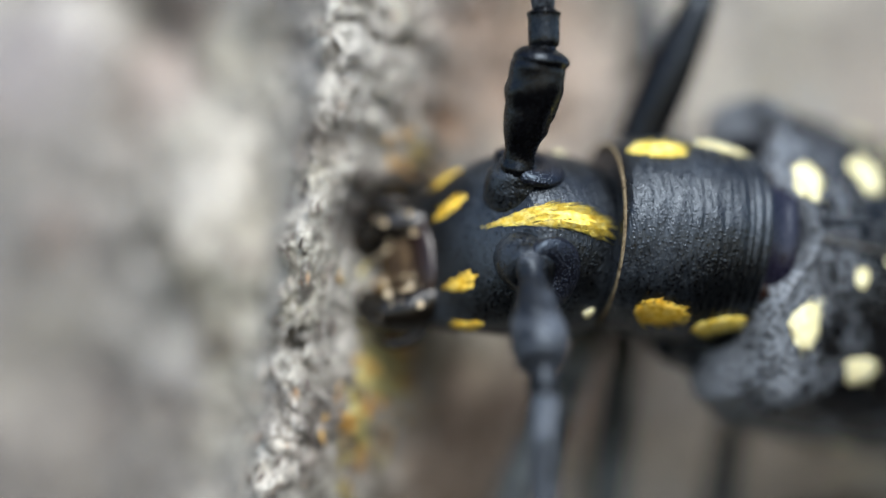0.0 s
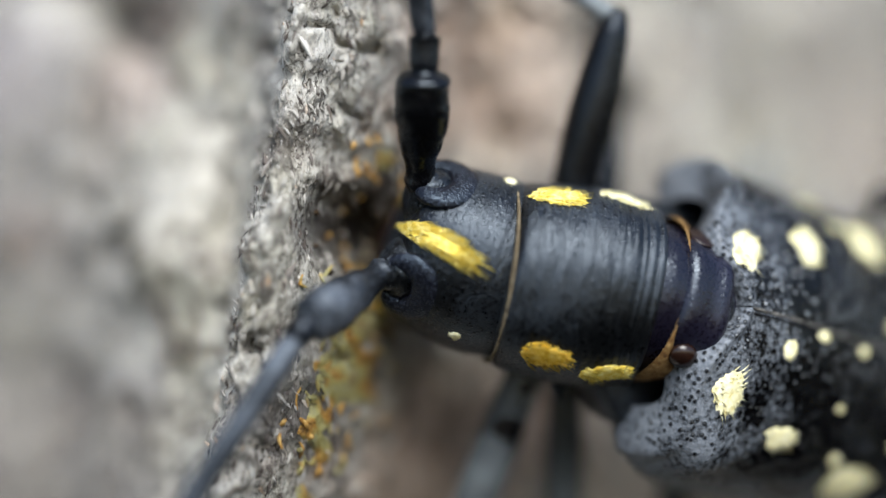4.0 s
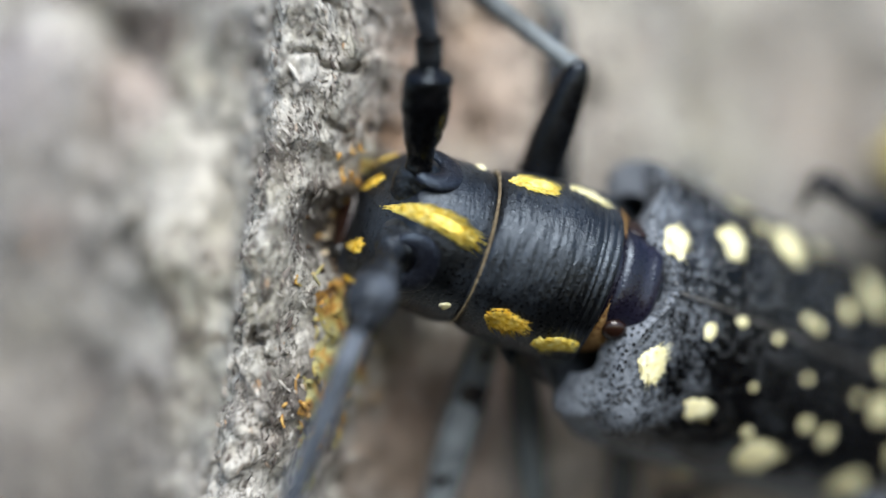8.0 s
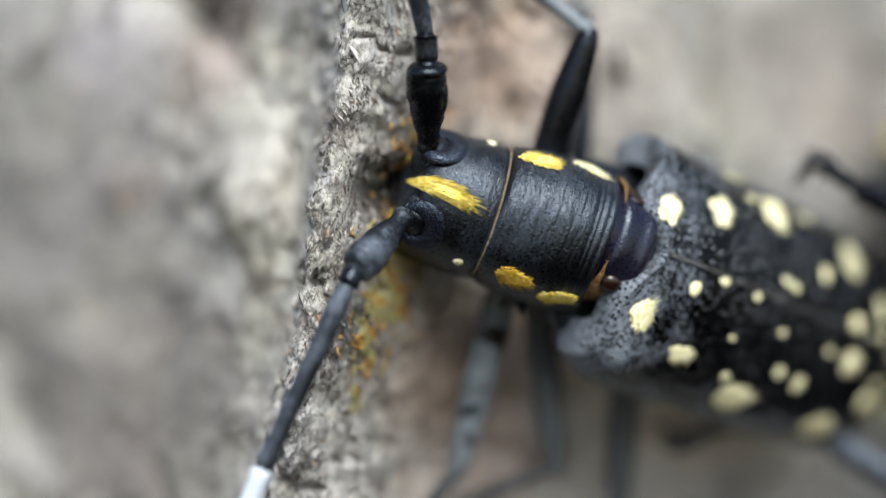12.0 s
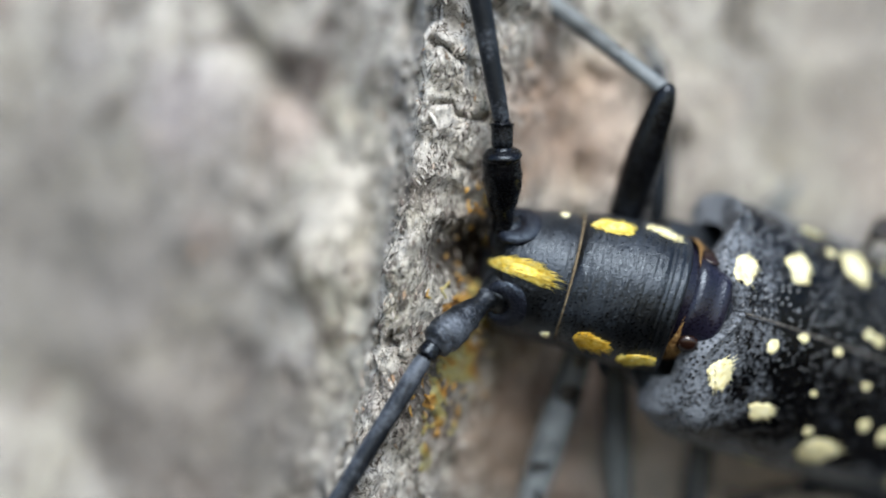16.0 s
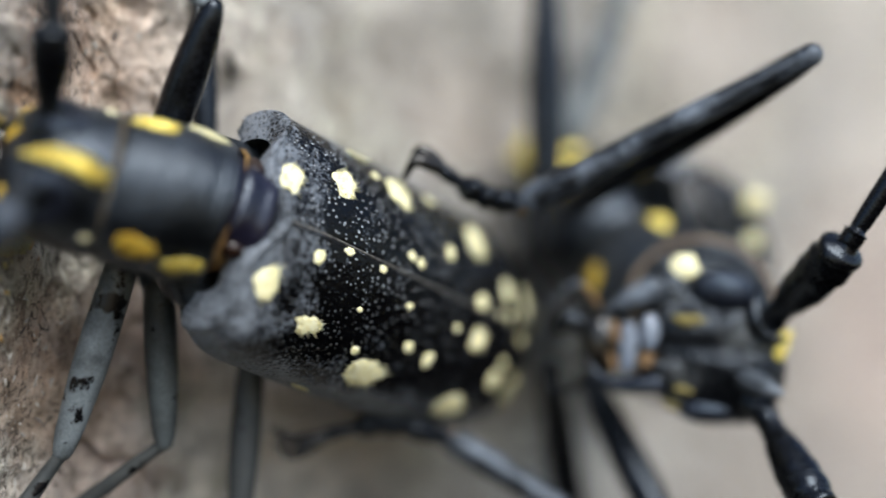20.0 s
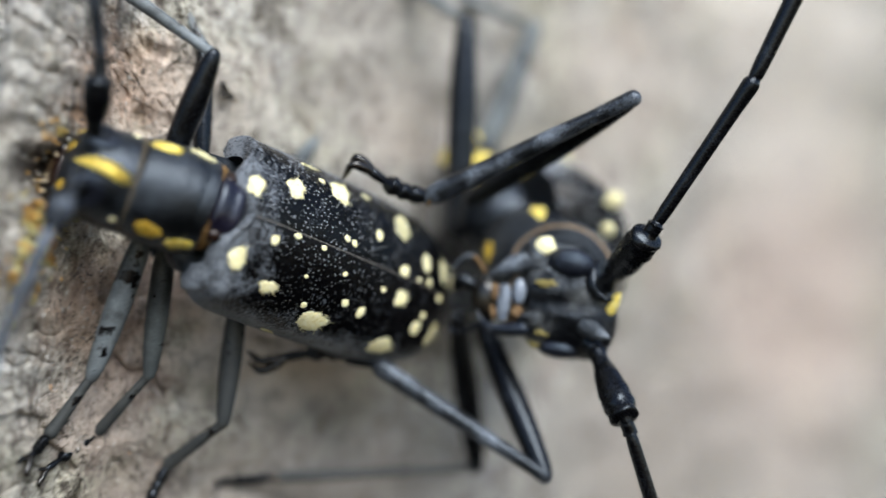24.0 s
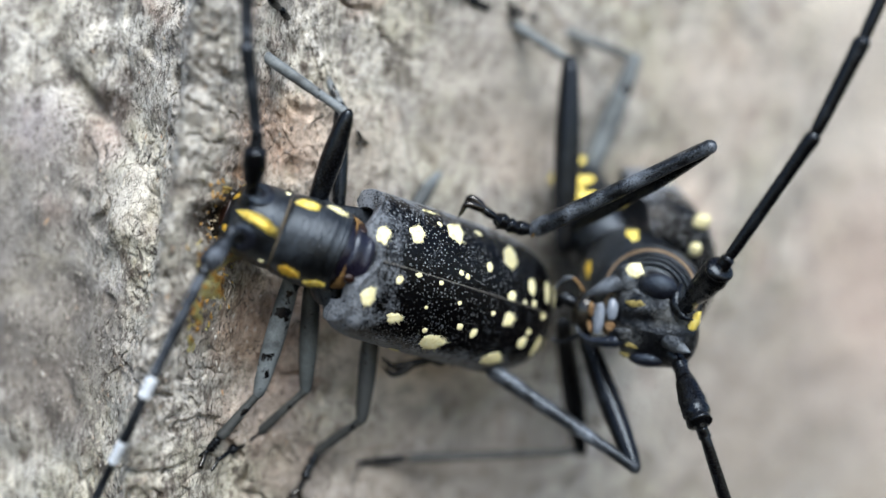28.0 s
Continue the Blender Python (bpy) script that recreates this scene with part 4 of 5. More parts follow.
for side in (-1, 1):
    bm = bmesh.new()
    c, nrm = Vector((3.08, side * 1.44, 1.70)), Vector((0.12, side * 0.66, 0.74)).normalized()
    e1 = (Vector((1, 0, 0)) - nrm * nrm.x).normalized()
    e2 = nrm.cross(e1)
    rings = []
    for i in range(31):
        a = radians(50 + 260 * i / 30)
        wide = 0.08 + 0.36 * math.sin(math.pi * i / 30) ** 0.6
        mid = c + (e1 * math.cos(a) + e2 * math.sin(a)) * (0.42 + wide)
        out = e1 * math.cos(a) + e2 * math.sin(a)
        rings.append([mid + out * wide * math.cos(p) + nrm * (0.19 * math.sin(p) + 0.17 - 0.10 * (out * wide * math.cos(p) + out * 0.5).length ** 2) for p in (2 * math.pi * j / 16 for j in range(16))])
    ring_loft(bm, rings)
    part("eye", bm, M_EYE, head, "dull black kidney-shaped compound eye")
    bm = bmesh.new()
    tube(bm, [(3.0, side * 0.85, 1.25, 0.85), (3.18, side * 1.2, 1.62, 0.78), (3.34, side * 1.40, 1.90, 0.60), (3.40, side * 1.48, 1.98, 0.42)], 22, 4)
    part("antenna_socket", bm, M_PRO, head)
    bm = bmesh.new()
    blob_patch(bm, head_surface, 4.08, side * 36, 0.15, 8, 0.05, 310 + side, 0.15, 5, 40, 40, (1, 0), 0.0, 0.08)
    part("yellow_spot", bm, M_ORA, head)
    bm = bmesh.new()
    blob_patch(bm, head_surface, 3.75, side * 84, 0.22, 9, 0.05, 320 + side, 0.15, 5, 40, 0, (1, 0), 0.0, 0.08)
    part("yellow_spot", bm, M_ORA, head)
    bm = bmesh.new()
    blob_patch(bm, head_surface, 1.15, side * 62, 0.2, 4, 0.05, 330 + side, 0.15)
    part("pale_spot", bm, M_CREAM, head)
    bm = bmesh.new()
    tube(bm, [(4.05, side * 1.05, -1.75, 0.55), (4.6, side * 1.28, -2.2, 0.60), (5.1, side * 1.15, -2.8, 0.54), (5.42, side * 0.72, -3.2, 0.38), (5.58, side * 0.2, -3.45, 0.08)], 22, 6, 1.0, 0.12)
    part("mandible", bm, M_MOUTH, head, "glossy black mandible dusted with wood crumbs")
    bm = bmesh.new()
    tube(bm, [(4.1, side * 1.65, -2.1, 0.16), (4.5, side * 2.05, -2.4, 0.15), (5.0, side * 2.1, -2.8, 0.13), (5.3, side * 1.8, -3.1, 0.07)], 10, 4)
    part("palp", bm, M_MOUTH, head)
bm = bmesh.new()
oval(bm, (4.42, 0, -1.45), (0.16, 0, -0.42), (0, 1.12, 0), (0.16, 0, 0.06), 22, 12)
part("clypeus", bm, M_RED, head, "dark red-brown plate above the lip")
bm = bmesh.new()
oval(bm, (4.72, 0, -2.2), (0.20, 0, -0.55), (0, 0.82, 0), (0.16, 0, 0.06), 22, 12)
part("labrum", bm, M_LIP, head, "brown upper lip")
rnd = random.Random(77)
for k in range(38):
    w = rnd.random()
    if k % 2:
        p = Vector((4.45 + 0.55 * w, rnd.uniform(-0.85, 0.85), -1.5 - 1.1 * w)) + Vector((0.17, 0, 0.10))
    else:
        p = Vector((4.35 + 0.9 * w, rnd.choice((-1, 1)) * rnd.uniform(0.8, 1.5), -1.75 - 1.0 * w)) + Vector((0.30, 0, 0.42))
    g = 0.02 + 0.11 * rnd.random() ** 2.2
    bm = bmesh.new()
    oval(bm, p, (g, 0.3 * g, 0), (0, g * rnd.uniform(0.5, 1.1), 0), (0, 0.2 * g, g * 0.7), 7, 5)
    part("wood_crumb", bm, M_CRUMB, head)


def antenna(owner, joints, mats):
    """One mesh for each segment: joints are (x, y, z, radius at start, radius at end)."""
    for (a, b, m) in zip(joints, joints[1:], mats):
        A, B = Vector(a[:3]), Vector(b[:3])
        bm = bmesh.new()
        r0, r1 = a[3], a[4]
        tube(bm, [(*A, r0 * 0.8), (*A.lerp(B, 0.1), r0), (*A.lerp(B, 0.55), (r0 + r1) / 2), (*A.lerp(B, 0.85), r1), (*A.lerp(B, 0.97), r1 * 1.08), (*B, r1 * 0.8)], 14, 3)
        part("antenna_segment", bm, m, owner)


def scape(owner, a, b, r, material=M_LIMB):
    A, B = Vector(a), Vector(b)
    bm = bmesh.new()
    tube(bm, [(*A, r * 0.62), (*A.lerp(B, 0.08), r * 0.55), (*A.lerp(B, 0.18), r * 0.58), (*A.lerp(B, 0.36), r * 0.80), (*A.lerp(B, 0.62), r * 0.97), (*A.lerp(B, 0.80), r * 0.98), (*A.lerp(B, 0.87), r * 0.90), (*A.lerp(B, 0.91), r * 0.95), (*A.lerp(B, 0.96), r * 0.84), (*B, r * 0.45)], 22, 5, 1.0, 0.12)
    return part("antenna", bm, material, owner, "long jointed antenna with a thick first segment")


def local(rows, origin):
    return [(*(Vector(q[:3]) - origin), *q[3:]) for q in rows]


SOCKET_U, SOCKET_L = Vector((3.35, -1.35, 2.0)), Vector((3.5, 1.45, 2.1))
antenna_u = scape(female, (0, 0, 0), Vector((4.35, -3.8, 3.85)) - SOCKET_U, 0.75)
antenna(antenna_u, local([(4.35, -3.8, 3.85, 0.40, 0.42), (4.7, -4.6, 4.1, 0.33, 0.42), (7.5, -8.8, 6.0, 0.34, 0.40), (9.8, -13.4, 7.3, 0.3, 0.3), (11.5, -18, 8, 0.3, 0.3)], SOCKET_U), [M_LIMB, M_ANT, M_ANT, M_ANT])
SCAPE_L = (Vector((4.55, 3.6, 3.4)) - SOCKET_L).normalized() * 2.95
antenna_l = scape(female, (0, 0, 0), SCAPE_L, 0.70, M_ANT)
antenna(antenna_l, local([(4.55, 3.6, 3.4, 0.38, 0.40), (4.66, 4.1, 3.55, 0.35, 0.33), (5.8, 10.9, 4.0, 0.36, 0.36), (5.95, 12.2, 3.8, 0.30, 0.33), (6.3, 15.4, 2.7, 0.32, 0.32), (6.5, 17.0, 2.1, 0.26, 0.28), (6.85, 20.9, 0.2, 0.27, 0.27), (7.0, 22, -0.3, 0.24, 0.24)], Vector((4.55, 3.6, 3.4)) - SCAPE_L),
        [M_LIMB, M_ANT, M_WHITE, M_ANT, M_WHITE, M_ANT, M_WHITE])


LEGS = []


def leg(owner, base, hip, knee, ankle, foot, r, mat_f, mat_t, via=None, hook=None, shin=0.0):
    hip, knee, ankle, foot = (Vector(p) - base for p in (hip, knee, ankle, foot))
    bm = bmesh.new()
    tube(bm, [(*hip, r * 0.75), (*hip.lerp(knee, 0.25), r * 1.0), (*hip.lerp(knee, 0.6), r * 1.08), (*hip.lerp(knee, 0.9), r * 0.82), (*knee, r * 0.6)], 16, 5)
    femur = part("femur", bm, mat_f, owner)
    LEGS.append((femur, hip, foot))
    bm = bmesh.new()
    oval(bm, knee, (r * 0.5, 0, r * 0.1), (0, r * 0.5, 0), (0, 0, r * 0.52), 12, 8)
    part("knee_joint", bm, M_MOUTH, femur)
    bm = bmesh.new()
    q = shin / 0.64 if shin else r
    tube(bm, [(*knee, q * 0.55), (*knee.lerp(ankle, 0.12), q * 0.48), (*knee.lerp(ankle, 0.4), q * 0.56), (*knee.lerp(ankle, 0.75), q * 0.64), (*knee.lerp(ankle, 0.95), q * 0.70), (*ankle, q * 0.5)], 14, 5, 1.0, 0.06)
    tibia = part("tibia", bm, mat_t, owner)
    LEGS.append((tibia, hip, foot))
    via = Vector(via) - base if via else ankle.lerp(foot, 0.5)
    way = (via - ankle).normalized()
    bm = bmesh.new()
    oval(bm, ankle - way * q * 0.1, way * q * 0.24, way.orthogonal().normalized() * q * 0.56, way.cross(way.orthogonal()).normalized() * q * 0.56, 14, 8)
    part("hair_tuft", bm, M_TUFT, tibia, "amber hair at the end of the shin")
    track = [Vector(p) for p in spline([ankle, via, foot], 8)]
    ends = [0, 5, 8, 11, 16]
    for i in range(4):
        a, b = track[ends[i]], track[ends[i + 1]]
        c = track[(ends[i] + ends[i + 1]) // 2]
        bm = bmesh.new()
        k = (0.60, 0.62, 0.66, 0.36)[i] * q / r
        tube(bm, [(*a, r * k * 0.55), (*c, r * k * 0.80), (*c.lerp(b, 0.75), r * k), (*b, r * k * 0.85)], 14, 3, 1.0, 0.08)
        part("tarsus_segment", bm, M_LIMB, tibia)
        if i < 3:
            bm = bmesh.new()
            down = (b - a).cross(Vector((0, 1, 0))).normalized() * (r * k * 0.55)
            down = down if down.dot(ankle - knee) > 0 else -down
            oval(bm, c.lerp(b, 0.6) + down, (b - a) * 0.30, down * 0.55, (b - a).cross(down).normalized() * r * k * 0.6, 12, 8)
            part("tarsal_pad", bm, M_TUFT, tibia, "pale amber brush under the foot")
    w = (foot - via).normalized()
    side = w.cross(Vector((0.6, -0.7, 0.2))).normalized()
    if hook:
        mid, tip = Vector(hook[0]) - base, Vector(hook[1]) - base
    else:
        mid, tip = foot + w * 0.85 + Vector((0, -0.1, 0)), foot + w * 1.0 + Vector((0.05, 0.5, 0))
    for s in (-1, 1):
        bm = bmesh.new()
        g = side * s * (0.42 if hook is None else 0.30)
        tube(bm, [(*foot, q * 0.30), (*(foot.lerp(mid, 0.5) + g * 0.6 + (mid - tip) * 0.10), q * 0.32), (*(mid + g), q * 0.26), (*(mid.lerp(tip, 0.6) + g * 1.2), r * 0.18), (*(tip + g * 1.1), r * 0.04)], 10, 4)
        part("claw", bm, M_MOUTH, tibia)


def footing(x, z, lift=0.25):
    return bark_point(x, z, lift)


leg(female, BASE_F, (-11.6, 2.6, 4.2), (-9.3, 1.6, 10.6), (-15.9, 3.2, 15.3), footing(-17.6, 18.2), 0.68, M_LIMB, M_LEG, shin=0.40)
leg(female, BASE_F, (-10.2, 6.5, 4.6), (-10.3, 7.6, 11.8), (-12.9, 8.6, 16.4), footing(-14.86, 19.3), 0.56, M_LIMB, M_LEG, shin=0.36)
leg(female, BASE_F, (-12.7, 3.0, 0.9), (-15.7, 4.0, -7.8), footing(-18.2, -10.9, 0.7), footing(-18.9, -11.8), 0.64, M_LEG, M_SHIN, shin=0.36)
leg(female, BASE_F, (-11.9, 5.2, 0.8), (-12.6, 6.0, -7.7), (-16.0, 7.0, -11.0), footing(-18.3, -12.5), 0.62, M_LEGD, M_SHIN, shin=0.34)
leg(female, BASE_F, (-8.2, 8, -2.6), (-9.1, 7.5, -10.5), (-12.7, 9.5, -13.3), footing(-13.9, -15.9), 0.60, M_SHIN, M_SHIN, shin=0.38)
leg(female, BASE_F, (-6.2, 12, 3.4), (-3.98, 16, 7.84), (-7.4, 15.5, 8.0), footing(-9.2, 9.2), 0.5, M_LEG, M_LEG)

FEMALE_LEGS = list(LEGS)
KNEE = Vector((-9.3, 1.6, 10.6))
# the knees of the two lower legs drift a little and one foot steps down: seconds, x, z of the knee, shift of the foot
LOWER_KNEES = {
    2: (Vector((-15.7, 4.0, -7.8)), [(0, -15.9, -7.7, 0.3, 0.9), (18, -15.9, -7.7, 0.3, 0.9), (19, -15.6, -7.1, 0.3, 0.9), (20, -15.44, -6.5, 0.3, 0.9), (21, -15.5, -6.8, 0.3, 0.9), (24, -15.9, -7.45, 0, 0), (27, -15.66, -8.1, 0, 0), (28, -15.66, -8.1, 0, 0)]),
    3: (Vector((-12.6, 6.0, -7.7)), [(0, -12.0, -7.7, 0.9, 2.8), (18, -12.0, -7.7, 0.9, 2.8), (19, -11.95, -7.0, 0.9, 2.8), (20, -11.9, -6.5, 0.9, 2.8), (21, -12.2, -6.8, 0.9, 2.8), (24, -13.1, -7.5, 0, 0), (27, -12.8, -8.2, 0, 0), (28, -12.8, -8.2, 0, 0)]),
}

# ---- the male beetle, holding the female's wing cases from behind ----
BASE_M = Vector((8.0, 20.0, 0.0))
male = tagged(new("beetle"), "black longhorn beetle clasping the other beetle with its forelegs", "beetle", "pair of beetles")
male.location = BASE_M * MM
mf = Vector((0.24, -0.78, -0.56)).normalized()
md = Vector((0.95, 0.25, 0.05))
md = (md - mf * md.dot(mf)).normalized()
ml = md.cross(mf)
M_ROT = Matrix((mf, ml, md)).transposed().to_4x4()
M_POSE = Matrix.Translation(Vector((10.9, 12.4, -2.75)) - BASE_M) @ M_ROT
wf = Vector((0.15, -0.93, -0.30)).normalized()
wd = (md - wf * md.dot(wf)).normalized()
W_POSE = Matrix.Translation(Vector((10.9, 12.4, -2.75)) - BASE_M + Vector((0.95, -0.15, 0.3))) @ Matrix((wf, wd.cross(wf), wd)).transposed().to_4x4()


def male_ring(x, y, z, w, h, seg=40):
    return [M_POSE @ Vector((x, y + w * math.cos(t), z + h * math.sin(t))) for t in (2 * math.pi * i / seg for i in range(seg))]


bm = bmesh.new()
ring_loft(bm, [male_ring(x, 0, 0, w, w) for x, w in ((0.55, 2.7), (0.4, 3.2), (0.2, 3.42), (0.02, 3.40), (-0.08, 3.30), (-0.2, 3.44), (-0.42, 3.48), (-0.52, 3.38), (-0.64, 3.5), (-0.9, 3.54), (-1.0, 3.44), (-1.12, 3.55), (-2.0, 3.62), (-3.2, 3.66), (-4.2, 3.6), (-4.9, 3.45), (-5.2, 3.0))])
mpro = part("pronotum", bm, M_PRO, male, "black ringed pronotum with yellow spots")


def mpro_surface(x, deg):
    v = radians(deg)
    nrm = Vector((0, math.sin(v), math.cos(v)))
    return Vector((x, 3.64 * math.sin(v), 3.64 * math.cos(v))), nrm


for k, (x, deg, a, b, m) in enumerate(((-3.6, -92, 0.62, 8.5, M_YEL), (-3.0, -160, 0.6, 9, M_ORA), (-3.3, 42, 0.8, 10, M_YEL))):
    bm = bmesh.new()
    blob_patch(bm, mpro_surface, x, deg, a, b, 0.05, 400 + k, 0.2)
    bm.transform(M_POSE)
    part("yellow_spot", bm, m, mpro)
bm = bmesh.new()
ring_loft(bm, [male_ring(x, 0, 0, w, w) for x, w in ((0.36, 3.1), (0.5, 3.36), (0.66, 3.42), (0.84, 3.1))])
part("front_seam", bm, M_TAN, mpro, "tan rim of the pronotum")
for side in (-1, 1):
    bm = bmesh.new()
    grid = []
    for i in range(30):
        u = 0.999 * i / 29
        w, h = wing_width(u) * 1.22, wing_height(u) * 1.42
        row = [W_POSE @ Vector((-3.2 - 13 * u, side * 0.01 + w * math.sin(radians(side * v)), 1.2 + h * math.cos(radians(v)))) for v in [4 * j for j in range(27)]]
        if i == 0:
            axis = [W_POSE @ Vector((-3.3, 0, 0.2))] * len(row)
            for k in (0.72, 0.86, 0.95):
                grid.append([bm.verts.new(q.lerp(p, k) + wf * (0.5 * (k - 0.95))) for p, q in zip(row, axis)])
        grid.append([bm.verts.new(p) for p in row])
    for a, b in zip(grid, grid[1:]):
        for i in range(len(a) - 1):
            bm.faces.new((a[i], a[i + 1], b[i + 1], b[i]))
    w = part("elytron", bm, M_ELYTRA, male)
    wing_upper = wing_upper if side > 0 else w
    for k, (u, deg) in enumerate(((0.52, 75), (0.64, 35))):
        bm = bmesh.new()
        blob_patch(bm, lambda p, q: (Vector((-3.2 - 13 * p, wing_width(p) * 1.22 * math.sin(radians(q)), 1.2 + wing_height(p) * 1.42 * math.cos(radians(q)))), Vector((0, math.sin(radians(q)), math.cos(radians(q))))),
                   u, side * deg, 0.055, 11, 0.07, 450 + k + side * 7, 0.2)
        bm.transform(W_POSE)
        part("pale_spot", bm, M_CREAM, w)
bm = bmesh.new()
ring_loft(bm, [male_ring(x, 0, z, w, h) for x, z, w, h in ((-4.9, -0.3, 2.4, 2.4), (-7, -1.0, 3.4, 2.6), (-11, -0.9, 3.4, 2.4), (-15, -0.6, 2.9, 2.0), (-18.5, -0.2, 1.6, 1.2), (-19.8, 0, 0.6, 0.5))])
for p, a, c in (((15.55, 15.3, 3.2), 0.72, 0.70), ((14.9, 14.1, 1.25), 0.60, 0.52)):
    spot = bmesh.new()
    oval(spot, Vector(p) - BASE_M, mf * 0.35, ml * a, md * c, 22, 12)
    for v in spot.verts:
        v.co += (v.co - (Vector(p) - BASE_M)) * (0.3 * noise.noise(v.co * 1.9))
    part("pale_spot", spot, M_CREAM, wing_upper)
mab = part("abdomen", bm, M_PRO, male, "black underside with yellow hair bands")
for k, x in enumerate((-9.0, -11.4, -13.8)):
    bm = bmesh.new()
    blob_patch(bm, lambda p, q: (Vector((p, 3.45 * math.sin(radians(q)), -1.0 + 2.7 * math.cos(radians(q)))), Vector((0, math.sin(radians(q)), math.cos(radians(q))))), x, -126, 1.1, 30, 0.08, 480 + k, 0.3)
    bm.transform(M_POSE)
    part("yellow_band", bm, M_YEL, mab)


# head: the mouth points at the other beetle
def raw(x, y, z):
    return Vector((x, y, z)) - BASE_M



# the face looks at the viewer: a to the mouth's far side, b up, c outwards
FACE_O, FACE_A, FACE_C = Vector((11.6, 7.9, -1.0)), Vector((0.985, -0.174, 0)), Vector((-0.174, -0.985, 0))


def face(a, b, c=0.0):
    return FACE_O + FACE_A * a + Vector((0, 0, b)) + FACE_C * c - BASE_M


bm = bmesh.new()
rings = []
for a, b, h, d in spline([(-3.3, -1.9, 1.5, 0.8), (-3.05, -1.95, 2.3, 1.2), (-2.5, -2.05, 2.95, 1.7), (-1.6, -2.25, 3.3, 2.0), (-0.6, -2.45, 3.45, 2.15), (0.5, -2.65, 3.3, 2.15), (1.4, -2.95, 2.85, 2.0), (2.1, -3.15, 2.15, 1.6), (2.55, -3.2, 1.35, 1.1), (2.75, -3.2, 0.55, 0.5)], 5):
    ring = []
    for i in range(64):
        t = 2 * math.pi * i / 64
        k = 1 + 0.05 * noise.noise(Vector((a * 1.1, math.cos(t) * 2, math.sin(t) * 2))) + 0.025 * noise.noise(Vector((a * 4, math.cos(t) * 9, math.sin(t) * 9)))
        up, out = math.sin(t) * h * k, math.cos(t) * d * k
        if out > 0:
            out -= 0.30 * math.exp(-((b + up + 2.5 + 0.12 * a) / 0.30) ** 2)
            out += 0.16 * math.exp(-((b + up + 1.5 - 0.25 * a) / 0.45) ** 2)
        ring.append(face(a, b + up, out - 1.6))
    rings.append(ring)
ring_loft(bm, rings)
mhead = part("head", bm, M_FACE, male, "black head seen face on, with a large dark eye and open jaws")


def lobe(name, a, b, c, ra, rb, rc, lean, material, rough=0.0, label=""):
    """A rounded piece of the face, leaning by so many degrees."""
    bm = bmesh.new()
    co, si = math.cos(radians(lean)), math.sin(radians(lean))
    mid = face(a, b, c)
    oval(bm, mid, FACE_A * ra * co + Vector((0, 0, ra * si)), FACE_A * (-rb * si) + Vector((0, 0, rb * co)), FACE_C * rc, 28, 16)
    if rough:
        for v in bm.verts:
            v.co += (v.co - mid) * (rough * noise.noise(v.co * 2.6))
    return part(name, bm, material, mhead, label)


def prong(name, stations, material, seg=16, wobble=0.08, label=""):
    bm = bmesh.new()
    tube(bm, [(*face(a, b, c), r) for a, b, c, r in stations], seg, 5, 1.0, wobble)
    return part(name, bm, material, mhead, label)


lobe("eye", 0.0, 0.0, 0.0, 1.36, 0.93, 0.80, -14, M_EYE)
lobe("eye", -0.8, -5.2, -0.75, 1.30, 0.62, 0.8, -6, M_EYE)
lobe("cheek", -2.1, 0.45, -0.35, 0.72, 1.0, 0.62, 25, M_GREYFACE, 0.2, "cheek under pale grey down")
lobe("eye_rim", -0.75, -0.85, -0.02, 1.15, 0.22, 0.30, -32, M_GREYFACE, 0.2)
lobe("yellow_spot", -1.62, 1.02, -0.05, 0.64, 0.56, 0.40, 0, M_CREAM, 0.25)
lobe("yellow_spot", -1.35, -1.28, 0.42, 0.72, 0.28, 0.16, -12, M_DULL, 0.5)
lobe("yellow_spot", -1.85, -4.2, -0.05, 0.52, 0.18, 0.14, -8, M_DULL, 0.5)
lobe("yellow_spot", -2.2, -5.0, -0.6, 0.5, 0.2, 0.2, -20, M_DULL, 0.4)
lobe("yellow_stripe", 2.35, -2.7, -0.7, 0.34, 0.95, 0.5, -30, M_YEL, 0.25)
lobe("frons_swelling", 0.3, -3.35, 0.25, 1.5, 0.62, 0.45, -16, M_FACE, 0.3)
lobe("frons_swelling", -2.3, -3.35, -0.1, 0.95, 0.5, 0.4, 5, M_FACE, 0.3)
prong("antenna_socket", [(1.55, 0.05, -0.35, 0.20), (1.30, -0.55, 0.15, 0.38), (1.28, -1.25, 0.40, 0.45), (1.60, -1.85, 0.55, 0.36), (2.05, -2.12, 0.75, 0.20), (2.45, -2.20, 0.95, 0.05)], M_LIMB, 18, 0.05, "black socket drawn out into a spine")
prong("antenna_socket", [(0.3, -3.5, 0.1, 0.45), (0.95, -3.85, 0.35, 0.58), (1.55, -4.15, 0.65, 0.44), (2.0, -4.33, 0.90, 0.22), (2.28, -4.42, 1.05, 0.05)], M_GREYFACE, 18, 0.10, "socket under grey down drawn out into a spine")
prong("antenna_knob", [(0.9, -4.7, -0.3, 0.55), (1.3, -5.1, -0.1, 0.55), (1.6, -5.5, 0.0, 0.42)], M_LIMB, 16)
prong("mandible", [(-2.75, 0.15, -0.35, 0.62), (-3.4, -0.05, -0.2, 0.56), (-4.2, -0.42, -0.2, 0.36), (-4.9, -0.72, -0.35, 0.18), (-5.4, -1.15, -0.6, 0.05)], M_MAND, 18, 0.14, "upper jaw dusted with grey down")
